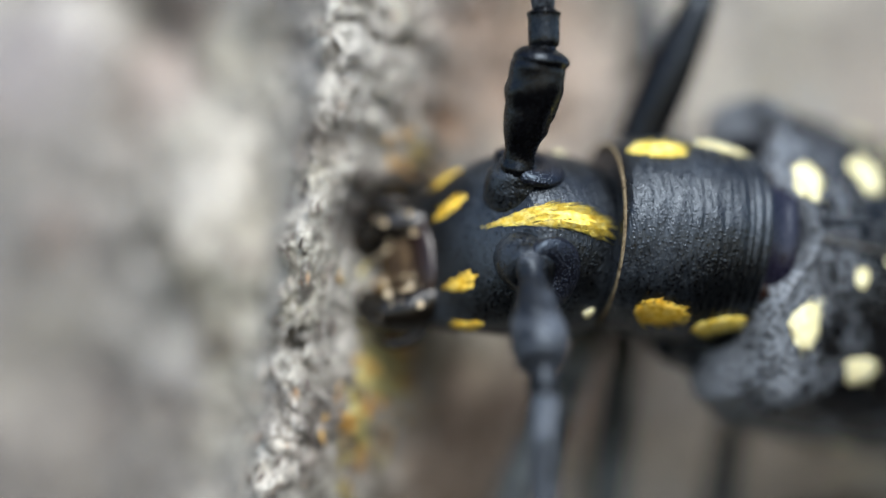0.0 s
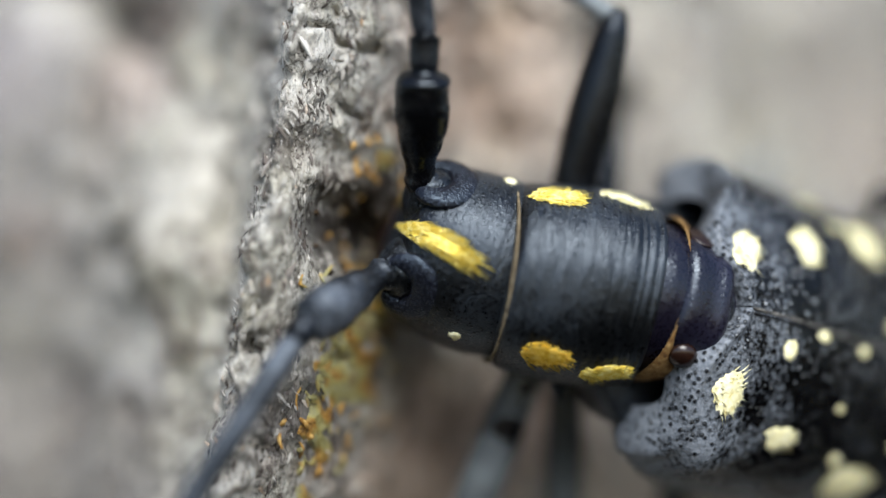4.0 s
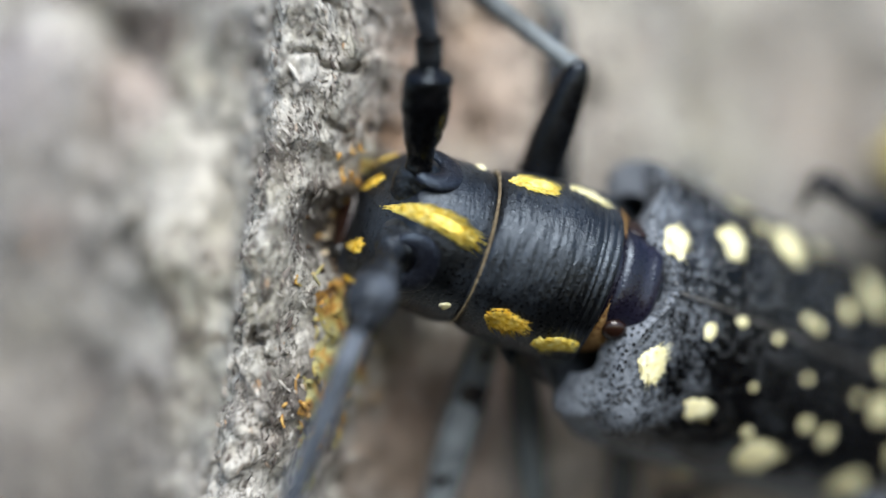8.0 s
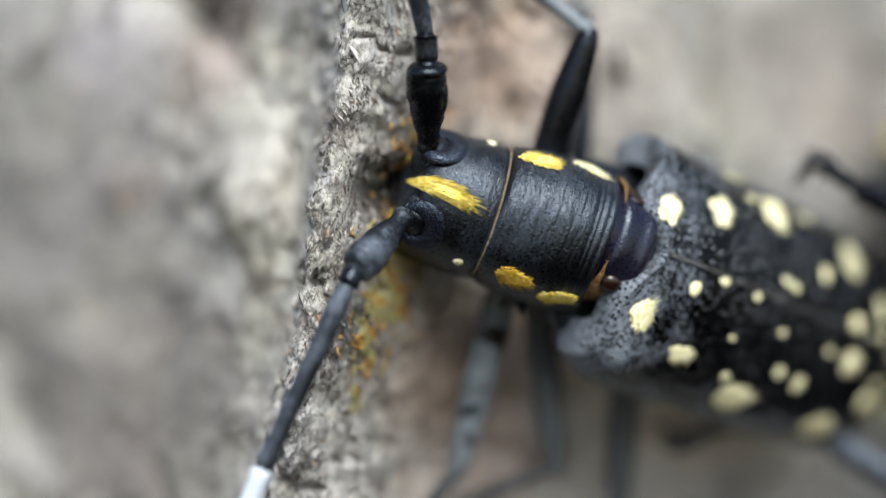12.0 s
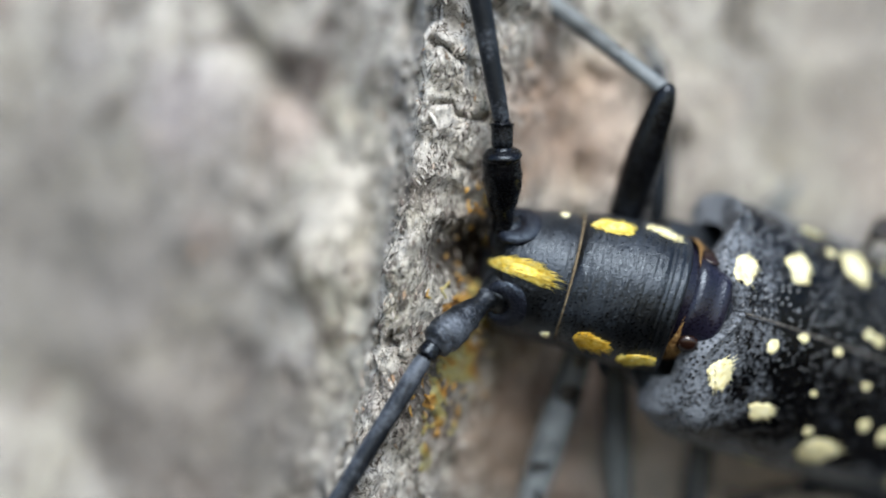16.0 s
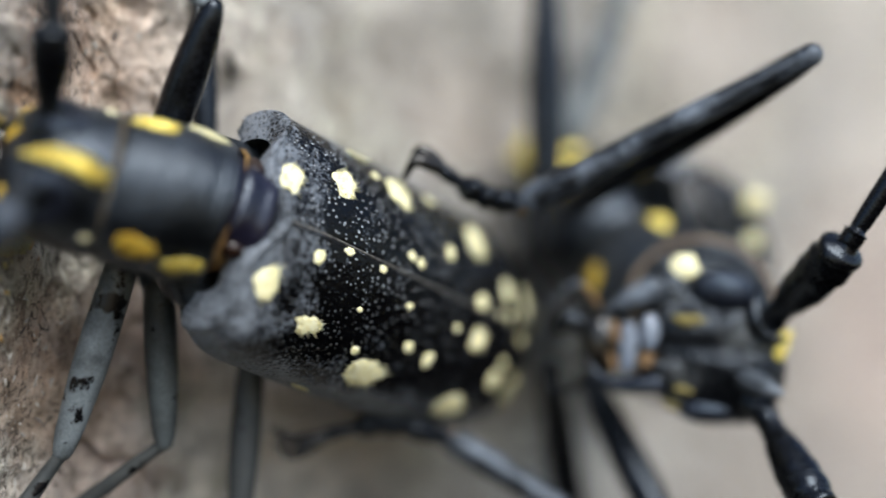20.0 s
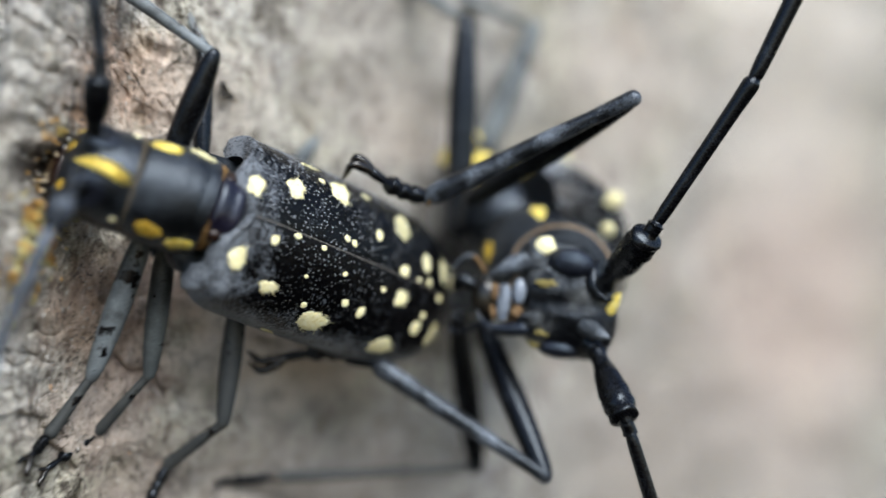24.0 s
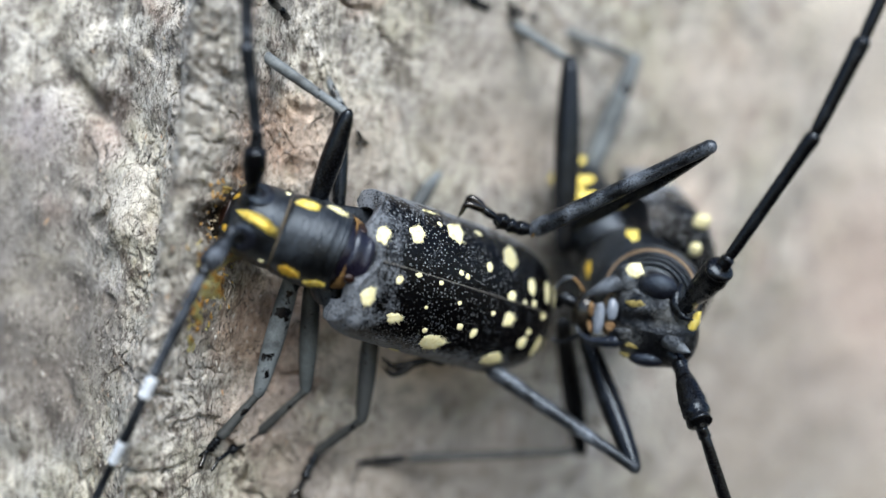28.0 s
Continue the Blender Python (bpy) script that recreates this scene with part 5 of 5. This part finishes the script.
prong("mandible", [(-2.9, -3.95, -0.3, 0.50), (-3.8, -4.05, -0.25, 0.40), (-4.8, -3.95, -0.35, 0.28), (-5.5, -3.5, -0.5, 0.15), (-5.8, -2.9, -0.6, 0.05)], M_MANDB, 18, 0.08, "blue-black lower jaw")
lobe("labrum", -4.1, -2.35, -0.25, 0.42, 1.15, 0.34, -8, M_PALE, 0.12, "pale ribbed upper lip")
for k in range(9):
    b = -1.35 - 0.25 * k
    prong("lip_rib", [(-4.45, b, 0.02, 0.03), (-4.15, b - 0.03, 0.13, 0.045), (-3.85, b - 0.02, 0.02, 0.03)], M_PALE, 8, 0.0)
lobe("clypeus", -3.15, -1.75, -0.05, 0.42, 0.80, 0.36, -6, M_PALE, 0.12, "pale blue plate above the lip")
lobe("clypeus", -3.3, -2.95, -0.2, 0.36, 0.45, 0.28, 0, M_LIPA, 0.2, "amber skin beside the lip")
lobe("inner_lip", -4.62, -1.75, -0.35, 0.30, 0.55, 0.28, 0, M_LIPA, 0.25, "amber inner lip")
lobe("inner_lip", -4.75, -3.0, -0.4, 0.22, 0.45, 0.25, 10, M_LIPA, 0.25, "amber inner lip")
lobe("throat", -5.2, -2.2, -1.1, 0.9, 1.5, 0.6, 0, M_MOUTH, 0.1)
prong("palp", [(-5.3, -0.55, -0.9, 0.12), (-5.65, 0.05, -0.8, 0.13), (-6.0, 0.42, -0.75, 0.13)], M_TUFT, 10)
prong("palp", [(-6.0, 0.42, -0.75, 0.14), (-6.5, 0.35, -0.7, 0.20), (-7.0, -0.05, -0.75, 0.18), (-7.35, -0.42, -0.85, 0.07)], M_GREYFACE, 12)
prong("palp", [(-5.6, -1.6, -1.3, 0.35), (-6.2, -1.3, -1.1, 0.48), (-6.8, -1.05, -1.05, 0.42), (-7.1, -1.6, -1.2, 0.28)], M_LIMB, 14)
# highlight on the black palp, put in as a small pale lobe
lobe("palp", -6.55, -0.85, -0.75, 0.30, 0.16, 0.12, 25, M_GREYFACE, 0.2)
prong("palp", [(-5.5, -3.6, -0.9, 0.14), (-6.1, -3.95, -0.9, 0.15), (-6.8, -4.25, -0.95, 0.14), (-7.4, -4.15, -1.0, 0.10), (-7.7, -3.85, -1.05, 0.04)], M_LIMB, 12)
prong("palp", [(-5.4, -2.9, -1.0, 0.10), (-6.1, -2.85, -1.1, 0.09), (-6.9, -2.8, -1.2, 0.05)], M_LIMB, 10)

# folded collar between the head and the pronotum
for k, (c, r, w, m) in enumerate(((-2.6, 3.28, 0.11, M_TAN), (-2.2, 3.02, 0.17, M_PRO), (-1.85, 2.74, 0.17, M_PRO), (-1.5, 2.44, 0.17, M_PRO), (-3.1, 3.45, 0.20, M_PRO))):
    bm = bmesh.new()
    rings = []
    for i in range(73):
        t = 2 * math.pi * i / 72
        thick = w * (1 + 0.25 * noise.noise(Vector((math.cos(t) * 2, math.sin(t) * 2, k))))
        rings.append([face(-0.75 + (r + thick * math.cos(p)) * math.cos(t), -0.95 + (r + thick * math.cos(p)) * math.sin(t), c + thick * 1.1 * math.sin(p)) for p in (2 * math.pi * j / 12 for j in range(12))])
    ring_loft(bm, rings, False)
    part("collar_fold", bm, m, mpro, "tan rim of the collar" if k == 0 else "")
bm = bmesh.new()
ring_loft(bm, [[face(-0.75 + r * math.cos(t), -0.95 + r * math.sin(t), c) for t in (2 * math.pi * i / 48 for i in range(48))] for c, r in ((-1.3, 1.8), (-1.6, 2.40), (-2.3, 3.0), (-3.0, 3.35), (-4.4, 3.6), (-6.0, 3.5))])
part("collar", bm, M_PRO, mpro, "black folded collar behind the head")


def rel(rows):
    return [(*(Vector(r[:3]) - BASE_M), *r[3:]) for r in rows]


scape_mu = scape(male, face(1.95, -1.25, 0.55), raw(15.37, 3.5, 0.65), 1.02)
antenna(scape_mu, rel([(15.37, 3.5, 0.65, 0.46, 0.48), (15.7, 3.3, 1.2, 0.40, 0.48), (20.7, 1.4, 9.15, 0.44, 0.53), (23.4, 0.7, 14.95, 0.38, 0.48), (25.5, 0.5, 20.0, 0.38, 0.38)]), [M_LIMB] * 4)
scape_ml = scape(male, face(1.55, -5.4, 0.25), raw(14.1, 3.95, -10.0), 0.96)
antenna(scape_ml, rel([(14.1, 3.95, -10.0, 0.40, 0.43), (14.4, 4.05, -10.75, 0.38, 0.46), (16.25, 4.6, -16.4, 0.40, 0.46), (18.3, 5.2, -21.5, 0.38, 0.38)]), [M_LIMB] * 3)


leg(male, BASE_M, (5.9, 12.5, 3.1), (14.65, 4.6, 8.5), (2.93, 7.54, 2.87), (-0.4, 7.0, 4.3), 0.76, M_LIMB, M_MSHIN, (1.3, 7.3, 3.25), ((-1.45, 6.6, 4.9), (-2.05, 7.1, 4.05)), 0.60)
leg(male, BASE_M, (6.73, 14, -5.0), (10.13, 8.5, -13.88), (-0.18, 10.6, -7.3), (-5.6, 9.6, -6.8), 0.78, M_LIMB, M_MSHIN, (-3.0, 10.0, -6.45), ((-7.1, 9.4, -7.3), (-7.9, 9.4, -6.7)), 0.58)
leg(male, BASE_M, (5.3, 16.5, 1.2), (5.75, 17, 15.4), (0.77, 19, 18.9), footing(-2.8, 20.4), 0.9, M_LIMB, M_LEG, shin=0.42)
leg(male, BASE_M, (6.9, 22, 5.6), (11.15, 22.5, 16.1), (4.86, 23, 18.6), footing(1.64, 19.4), 0.8, M_LEG, M_LEG, shin=0.42)
leg(male, BASE_M, (5.2, 16.0, -4.5), (6.68, 18, -14.9), (-6.7, 14.5, -14.9), footing(-10.0, -15), 0.8, M_LIMB, M_SHIN, shin=0.36)

# seconds; shift and turn of the whole body; turn of the pronotum (yaw, pitch, roll), shift of its joint,
# turn of the head on it, its nod, turn of the upper (two) and of the lower antenna (three), place of the upper front knee (x, z)
BODY_ROWS = [
    (0, 1.09, -0.72, 1.72, -0.29, -8.06, 0.86, 5.67, 3.55, -1.78, -0.56, -0.16, -0.06, 8.8, -1.52, 7.13, -20, -21.03, -3.46, 9.2, -4.7, -19.74, -8.33, 10.27),
    (0.5, 1.2, -0.76, 1.81, -0.89, -8.82, 0.77, 4.04, 5.73, -3.56, -0.59, -0.1, -0.01, 8.92, -1.79, 6.84, -20, -18.07, -3.57, 12.85, -2.69, -23.38, -8.35, 10.37),
    (1, 0.74, -0.74, 2.02, -1.5, -8.05, 0.11, 3.06, 6.62, -2.71, -0.51, -0.13, 0, 12.94, -1.27, 9.84, -18, -31.46, -4.11, 2.45, -1.01, -20.99, -8.42, 10.30),
    (1.5, 0.82, -0.73, 1.72, -1.33, -7.84, 0.55, 3.75, 7.81, -2.33, -0.42, -0.13, -0.01, 7.67, 0, 5.45, -12, -23.43, -3.6, 5.92, 6.64, -11.84, -8.63, 9.99),
    (2, 0.53, -0.66, 1.2, -0.51, -6.66, 0.52, 3.57, 9.22, -3.68, -0.23, -0.04, -0.07, -2.28, -0.03, -0.77, -8, -14.96, -3.6, 6.65, 6.01, -4.99, -8.98, 9.74),
    (2.5, 0.32, -0.51, 0.4, 0.62, -3.75, 0.98, 3.91, 11.65, -1.33, 0.1, -0.13, -0.11, -11.83, 5.6, -8.24, -3, -11.27, -1.74, 8.11, -10.66, 0.45, -9.28, 9.79),
    (3, 0.17, -0.34, 0.44, 1.59, -4.47, 0.91, 4.1, 8.26, -1.89, 0.12, -0.03, -0.11, -13.04, 4.99, -6.98, 0, -7.3, -2.64, 3.42, -2.3, 3, -9.58, 10.03),
    (3.5, 0.29, -0.24, 0.23, 1.7, -3.91, 0.93, 4.98, 9.66, -0.7, 0.32, -0.1, -0.12, -14.52, 9.14, -6.32, -0.33, -4.6, -1.7, 1.44, -3.52, 5.14, -9.85, 10.17),
    (5.5, -0.35, 0.16, -0.42, -2.21, -3.24, -1.51, 4.53, -4.14, -4.31, 0.58, 0, -0.16, -5.71, 11.76, -4.17, -1.67, -9.92, -2.13, -3.24, 3.99, 17.88, -10.33, 8.68),
    (6, -0.49, 0.15, -0.5, -2.95, -3.56, -2.73, 3.66, -7.26, -6.77, 0.65, 0.11, -0.18, -11.44, 7.46, -6.42, -2, -2.53, 0.55, -3.98, -6.49, 9.29, -10.45, 8.50),
    (6.5, -0.69, 0.22, -0.76, -2.64, -4.02, -3.48, 2.45, -10.8, -7.06, 0.73, 0.18, -0.19, -5, 6.54, -2.51, -2.33, -12.2, -1.17, -8.4, 0.46, 10.72, -10.65, 8.34),
    (7, -0.76, 0.27, -0.83, -2.01, -4.36, -3.85, 1.6, -10.45, -6.87, 0.7, 0.19, -0.18, -2.94, 5.32, -1.08, -2.67, -16.13, -1.66, -5.75, 8.51, 15.01, -10.64, 8.34),
    (7.5, -0.43, 0.18, -0.71, -2.45, -2.4, -2.12, 2.51, -3.08, -3.37, 0.54, 0.04, -0.12, -4.33, 1.39, 1.25, -3, -6.53, -1.48, -5.87, -8.21, 5.15, -10.24, 8.51),
    (8, -0.43, 0.14, -0.57, -2.29, 0.96, 0.41, 1.69, 2.4, -0.3, 0.16, 0.05, -0.06, -0.39, -0.51, -0.39, -6, 1.08, -1.56, 1.31, -14.77, -1.35, -9.83, 8.77),
    (8.5, -0.47, -0.06, -0.33, -1.8, 1.8, 2.51, 2.52, 4.78, 0.25, 0.1, 0.03, -0.03, -1.38, 4.68, -0.6, -2, -1.35, -0.96, 3.15, -9.62, 0.36, -9.93, 9.12),
    (9, -0.92, -0.14, -0.25, -0.38, 1.12, 2.68, 3.11, 6.09, -0.21, 0.1, 0.08, -0.04, -2.75, 10.39, -2.15, -2.4, -1.67, 0.19, -4.07, -8.22, -0.53, -10.44, 9.25),
    (9.5, -1.22, -0.17, -0.5, 1.36, 0.91, 1.82, 1.76, 4.87, -1.31, 0.07, 0.25, -0.07, -1.33, 12.51, -0.87, -2.8, -4.65, -0.86, -5.12, -8.87, -0.64, -10.71, 9.10),
    (10, -1.08, -0.11, -0.79, 1.75, 2.6, 1.04, 1.32, 5.98, -1.12, 0.14, 0.25, -0.08, -0.85, 11.42, -0.57, -3.2, -1.07, 0.05, -1.8, -6.2, -5.89, -10.41, 9.03),
    (10.5, -0.37, 0.02, -0.55, -0.03, 3.66, 1.88, 2.01, 5.98, 0.59, 0.19, 0.07, -0.04, -1, 3.37, -0.38, -3.6, 3.85, -0.16, 8.79, -12.93, -9.99, -9.95, 9.12),
    (11, -0.68, 0.06, -0.57, -1.26, 3.14, 1.62, 3.04, 5.34, -0.52, 0.23, 0.04, -0.02, -1.99, 8.88, -1.85, -4, 0.8, 0.55, 1.11, -7.31, -0.13, -10.11, 9.33),
    (11.5, -0.98, 0, -0.52, 0.29, 2.29, 1.37, 3.17, 6.1, -0.19, 0.18, 0.08, -0.01, -0.27, 12.3, -0.73, -4.4, -4.63, -0.03, -2.04, -0.27, -3.98, -10.45, 9.55),
    (13.5, -0.15, 0.05, -0.66, 0.28, 3.62, -1.67, 0.7, 7.91, -0.2, -0.04, 0.12, 0.11, 5.13, -1.49, 1.08, -6, -0.97, 0.2, 12.35, -11.58, -10.9, -8.82, 9.94),
    (14, 0.2, 0.07, -0.17, -0.2, 3.34, -1.45, 1.3, 6.85, 1.18, -0.1, 0.05, 0.15, 6.95, -2.26, 4.22, -8, -1.55, -0.24, 1.56, -22.58, -25.93, -8.68, 10.04),
    (14.5, -0.12, 0.05, 0.07, -1.26, 2.61, -1.51, 2.41, 7.45, -0.52, -0.11, 0.01, 0.18, 2.65, 1.41, 2.37, -4, -0.18, -0.13, -0.39, -17.86, -12.62, -9.04, 10.13),
    (15, -0.29, 0.02, 0.15, -0.91, 0.67, -1.87, 3.01, 8.17, 0.84, -0.03, -0.06, 0.2, 2.38, 4.86, 0.52, 0, -6.42, 0.62, -7.35, -11.1, -2.08, -9.80, 10.19),
    (15.5, -0.38, 0.04, 0.13, -0.69, 0.23, -2.33, 2.86, 7.17, 0.54, 0.02, -0.03, 0.19, 3.37, 5.72, -0.6, 0, -9.1, 0.49, -8.12, -10.9, -3.54, -10.19, 10.15),
    (16, -0.35, 0.18, -0.05, 0.92, 0.07, -3.31, 3.9, 9.21, -0.14, 0.09, 0.14, 0.15, 3.97, 6.69, -1.61, 0, -14.64, 0.76, -11.76, -6.41, -2.36, -10.09, 10.02),
    (16.5, -0.42, 0.22, -0.51, 1.26, 2.09, -4.79, 1.54, 6.83, -0.3, 0.05, 0.27, 0.13, 2.04, 4.24, -0.86, 0, -6.47, 0.81, -3.11, -12.87, -11.85, -9.73, 9.94),
    (17, -0.29, 0.24, -0.48, 1.39, 3.11, -4.26, 0.67, 5.69, -0.15, 0.04, 0.22, 0.14, -0.21, 1.34, -1, 0, 0.44, 0.8, 8.18, -17.96, -21.3, -9.21, 9.99),
    (17.5, 0.13, 0.24, -0.44, -0.72, 4.24, -4.38, 1.55, 3.42, 0.18, -0.01, 0.11, 0.14, 0.32, -2.25, -0.02, 0, 5.67, -0.01, 19.07, -27.47, -37.91, -8.72, 10.08),
    (18, 0.24, 0.1, -0.31, -1.62, 4.13, -3.05, 2.47, 6.18, -1.04, 0.07, 0.04, 0.11, 0.47, -2.27, 0.56, 0, 0.95, -0.34, 11.99, -30.17, -35.89, -8.74, 10.25),
    (18.5, -0.24, -0.16, -0.09, -1.33, 3.31, -0.7, 3.77, 7.81, -1.04, 0.14, -0.03, 0.08, 1.41, 3.3, -0.52, 0, -3.06, 0.2, -5.26, -17.66, -8.72, -9.05, 10.49),
    (19, -0.03, 0.15, 0.02, -0.01, 1.45, 2.49, 5.65, 9.3, 0.19, 0.18, -0.04, -0.03, 2.31, 4.61, -1.18, 0, -11.35, -0.2, -9.33, -11.04, 5.13, -9, 10.41),
    (19.5, -0.47, 0.24, -0.18, 0.88, 2.61, 2.01, 5.43, 7.32, 1.59, 0.34, 0.07, 0.24, 2.45, 1.23, -1.61, 0, -11.59, -1.07, -8.17, -11.9, 4.68, -9.01, 10.19),
    (20, -0.09, 0.79, 0.16, -0.82, 1.55, 2.62, 5.79, 4.24, 1.34, 0.26, 0.09, 0.31, 1.21, -3.59, -2.6, 0, -5.55, -1.93, -7.01, -12.77, 4.24, -9.08, 10.03),
    (20.5, -0.25, 1.16, 0.11, 0.31, 0.73, 2.88, 6.19, 3.3, -0.02, 0.2, 0.08, 0.03, 0.79, -2.4, -0.6, 0, -5.76, -1.79, -5.84, -13.63, 3.79, -9.07, 10.04),
    (21, -0.19, 2.15, 0.07, 0.23, -0.17, 5.17, 5.09, 3.03, -0.6, 0.02, -0.03, -0.39, 0.5, -1.6, -0.14, 0, -5.97, -1.65, -4.68, -14.5, 3.34, -9.06, 10.06),
    (21.5, -0.24, 2.25, -0.25, 2.85, 0.46, 5.03, 4.6, 1.95, 0.52, 0.01, 0, -0.19, 0.29, -1.05, -0.04, 0, -6.19, -1.5, -3.52, -15.37, 2.9, -9.05, 10.07),
    (23.5, -0.18, 0.1, -0.03, 0.23, 0.01, 0.68, 3.16, -0.21, 0.35, 0.1, 0.05, -0.08, -0.36, 0.49, -0.01, 0, -7.04, -0.94, 1.14, -18.83, 1.11, -9.01, 10.14),
    (24, -0.07, 0.01, -0.27, 0.04, 0.34, -0.02, 2.77, 1.85, 0, 0.15, 0, -0.05, -0.59, 0.95, -0.02, 0, -7.25, -0.8, 2.3, -19.7, 0.67, -8.97, 10.21),
    (24.5, 0.04, 0, -0.29, -0.28, 0.81, 0.21, 2.69, 4.23, -0.36, 0.23, -0.05, -0.04, -0.9, 1.56, -0.07, 0, -7.47, -0.66, 6.15, -22.05, -12.75, -8.96, 10.44),
    (25, 0.06, 0, 0.08, -0.3, 0.38, 0.21, 2.9, 7.34, -0.86, 0.35, -0.11, -0.02, -1.36, 2.43, -0.29, 0, -7.68, -0.52, 0.23, -16.7, -9.49, -9.16, 10.69),
    (25.5, 0.26, -0.01, 0.46, -0.01, -0.64, -0.42, 3.58, 7.55, -0.87, 0.33, -0.07, -0.03, -1.61, -1.67, -0.29, 0, -3.99, -0.3, 0.51, -16.65, -10.58, -9.3, 10.78),
    (26, 0.25, -0.01, 0.42, -0.03, -0.66, -0.54, 4.67, 9.08, -1.22, 0.36, -0.05, -0.03, -2.11, -6.04, -1.05, 0, -0.29, -0.08, -0.26, -13.23, -7.26, -9.3, 10.8),
    (26.5, 0.12, 0, 0.22, 0.23, -0.55, -0.31, 2.88, 6.91, -0.94, 0.28, -0.01, -0.03, -1.86, -4.18, -0.24, 0, -1.03, -0.13, -1.79, -6.89, -13.75, -9.29, 10.86),
    (27, -0.02, 0, 0.04, 0.2, -0.18, 0, 1.4, 5.93, -1.02, 0.24, 0.02, -0.02, -1.9, -3, -0.06, 0, -1.76, -0.18, -4.86, -3.25, -13.33, -9.24, 10.85),
    (27.5, -0.07, 0, -0.14, 0.19, 0.15, 0.33, 0.09, 5.99, -1.51, 0.24, 0.05, -0.02, -2.25, -2.3, -0.04, 0, -2.5, -0.22, 1.59, -0.47, -12, -9.1, 10.73),
    (28, -0.14, -0.07, -0.52, -0.06, 0.54, -0.01, -1.22, 7.08, -2.58, 0.28, 0.09, -0.02, -2.97, -1.97, -0.13, 0, -3.23, -0.27, 7.13, -5.6, -9.17, -8.99, 10.69),
]
PIVOT = Vector((-3.0, 5.0, 0.0))
BODY_PARTS = [o for o in female.children if o.name.split(".")[0] in ("elytron", "abdomen", "scutellum", "neck", "neck_plate", "neck_membrane", "neck_sclerite")]


def turn(yaw, pitch, roll):
    return pose(0, 0, 0, 0, 0, yaw) @ pose(0, 0, 0, 0, pitch, 0) @ pose(0, 0, 0, roll, 0, 0)


focus = new("focus_mark")


def motions():
    leg_rows = [[] for _ in FEMALE_LEGS]
    body_rows, pro_rows, head_rows, upper_rows, lower_rows = [], [], [], [], []
    for t, x, y, z, rx, ry, rz, a, b, c, dx, dy, dz, ha, hb, hc, nod, ua, ub, la, lb, lc, kx, kz in BODY_ROWS:
        tilt = pose(0, 0, 0, 0, 0, rz) @ pose(0, 0, 0, rx) @ pose(0, 0, 0, 0, ry)
        sway = Matrix.Translation((PIVOT - BASE_F + Vector((x, y, z))) * MM) @ tilt @ Matrix.Translation((BASE_F - PIVOT) * MM)
        shift = P_ROT.to_3x3() @ Vector((dx, dy, dz))
        m = sway @ Matrix.Translation((P_JOINT + shift - BASE_F) * MM) @ P_ROT @ turn(a, b, c)
        body_rows.append((t, sway))
        knee = Vector((kx, KNEE.y, kz)) - BASE_F
        for i, (rows, (ob, hip, foot)) in enumerate(zip(leg_rows, FEMALE_LEGS)):
            moved = (sway @ (hip * MM)) / MM
            if i < 2 or i // 2 in LOWER_KNEES:
                start, bent = KNEE, knee
                if i > 1:
                    start, drift = LOWER_KNEES[i // 2]
                    when = [r[0] for r in drift]
                    bent = Vector((np.interp(t, when, [r[1] for r in drift]), start.y, np.interp(t, when, [r[2] for r in drift]))) - BASE_F
                    stride = Vector((np.interp(t, when, [r[3] for r in drift]), 0, np.interp(t, when, [r[4] for r in drift])))
                far = moved if i % 2 == 0 else foot + (stride if i > 1 else Vector())
                rest = start - BASE_F - (hip, foot)[i % 2]
                lean = rest.rotation_difference(bent - far).to_matrix().to_4x4()
                rows.append((t, Matrix.Translation(bent * MM) @ lean @ Matrix.Translation((BASE_F - start) * MM)))
                continue
            lean = (hip - foot).rotation_difference(moved - foot).to_matrix().to_4x4()
            rows.append((t, Matrix.Translation(foot * MM) @ lean @ Matrix.Translation(-foot * MM)))
        pro_rows.append((t, m))
        h = m @ Matrix.Translation(mm(5.0, 0, -0.2)) @ turn(ha, hb, hc) @ Matrix.Translation(mm(2.6, 0, 2.3)) @ turn(0, nod, 0) @ Matrix.Translation(mm(-2.6, 0, -2.3))
        head_rows.append((t, h))
        upper_rows.append((t, h @ Matrix.Translation(SOCKET_U * MM) @ turn(ua, ub, 0)))
        lower_rows.append((t, h @ Matrix.Translation(SOCKET_L * MM) @ turn(la, lb, lc)))
    for ob in BODY_PARTS:
        walk(ob, body_rows)
    for rows, (ob, hip, foot) in zip(leg_rows, FEMALE_LEGS):
        walk(ob, rows)
    walk(pronotum, pro_rows)
    walk(head, head_rows)
    walk(antenna_u, upper_rows)
    walk(antenna_l, lower_rows)
    walk(focus, [(t, pose(x * MM, y * MM, z * MM)) for t, x, y, z in (
        (0, -14, -3.2, 3), (0.7, -10.5, -0.4, 2.3), (3.5, -9.8, -0.4, 2.3), (5.5, -12.5, -1.9, 3), (7.6, -12.5, -1.9, 3), (8.5, -8.5, 0.6, 2), (9.4, -8.5, 0.6, 2), (10, -12.5, -1.6, 3),
        (11.5, -12.5, -1.6, 3), (13.5, -14.5, -1.3, 3), (18, -14.5, -1.3, 3), (19, -11, -0.6, 3), (19.6, -8, 1.4, 1), (20, -6, 3.4, 1), (21, 0.5, 7.6, -1), (21.5, 1, 8.4, -1), (24, -3.5, 3.8, 0), (28, -3.5, 3.8, 0))])


cam.data.dof.use_dof = True
cam.data.dof.focus_object = focus
cam.data.dof.aperture_fstop = 10.0
motions()
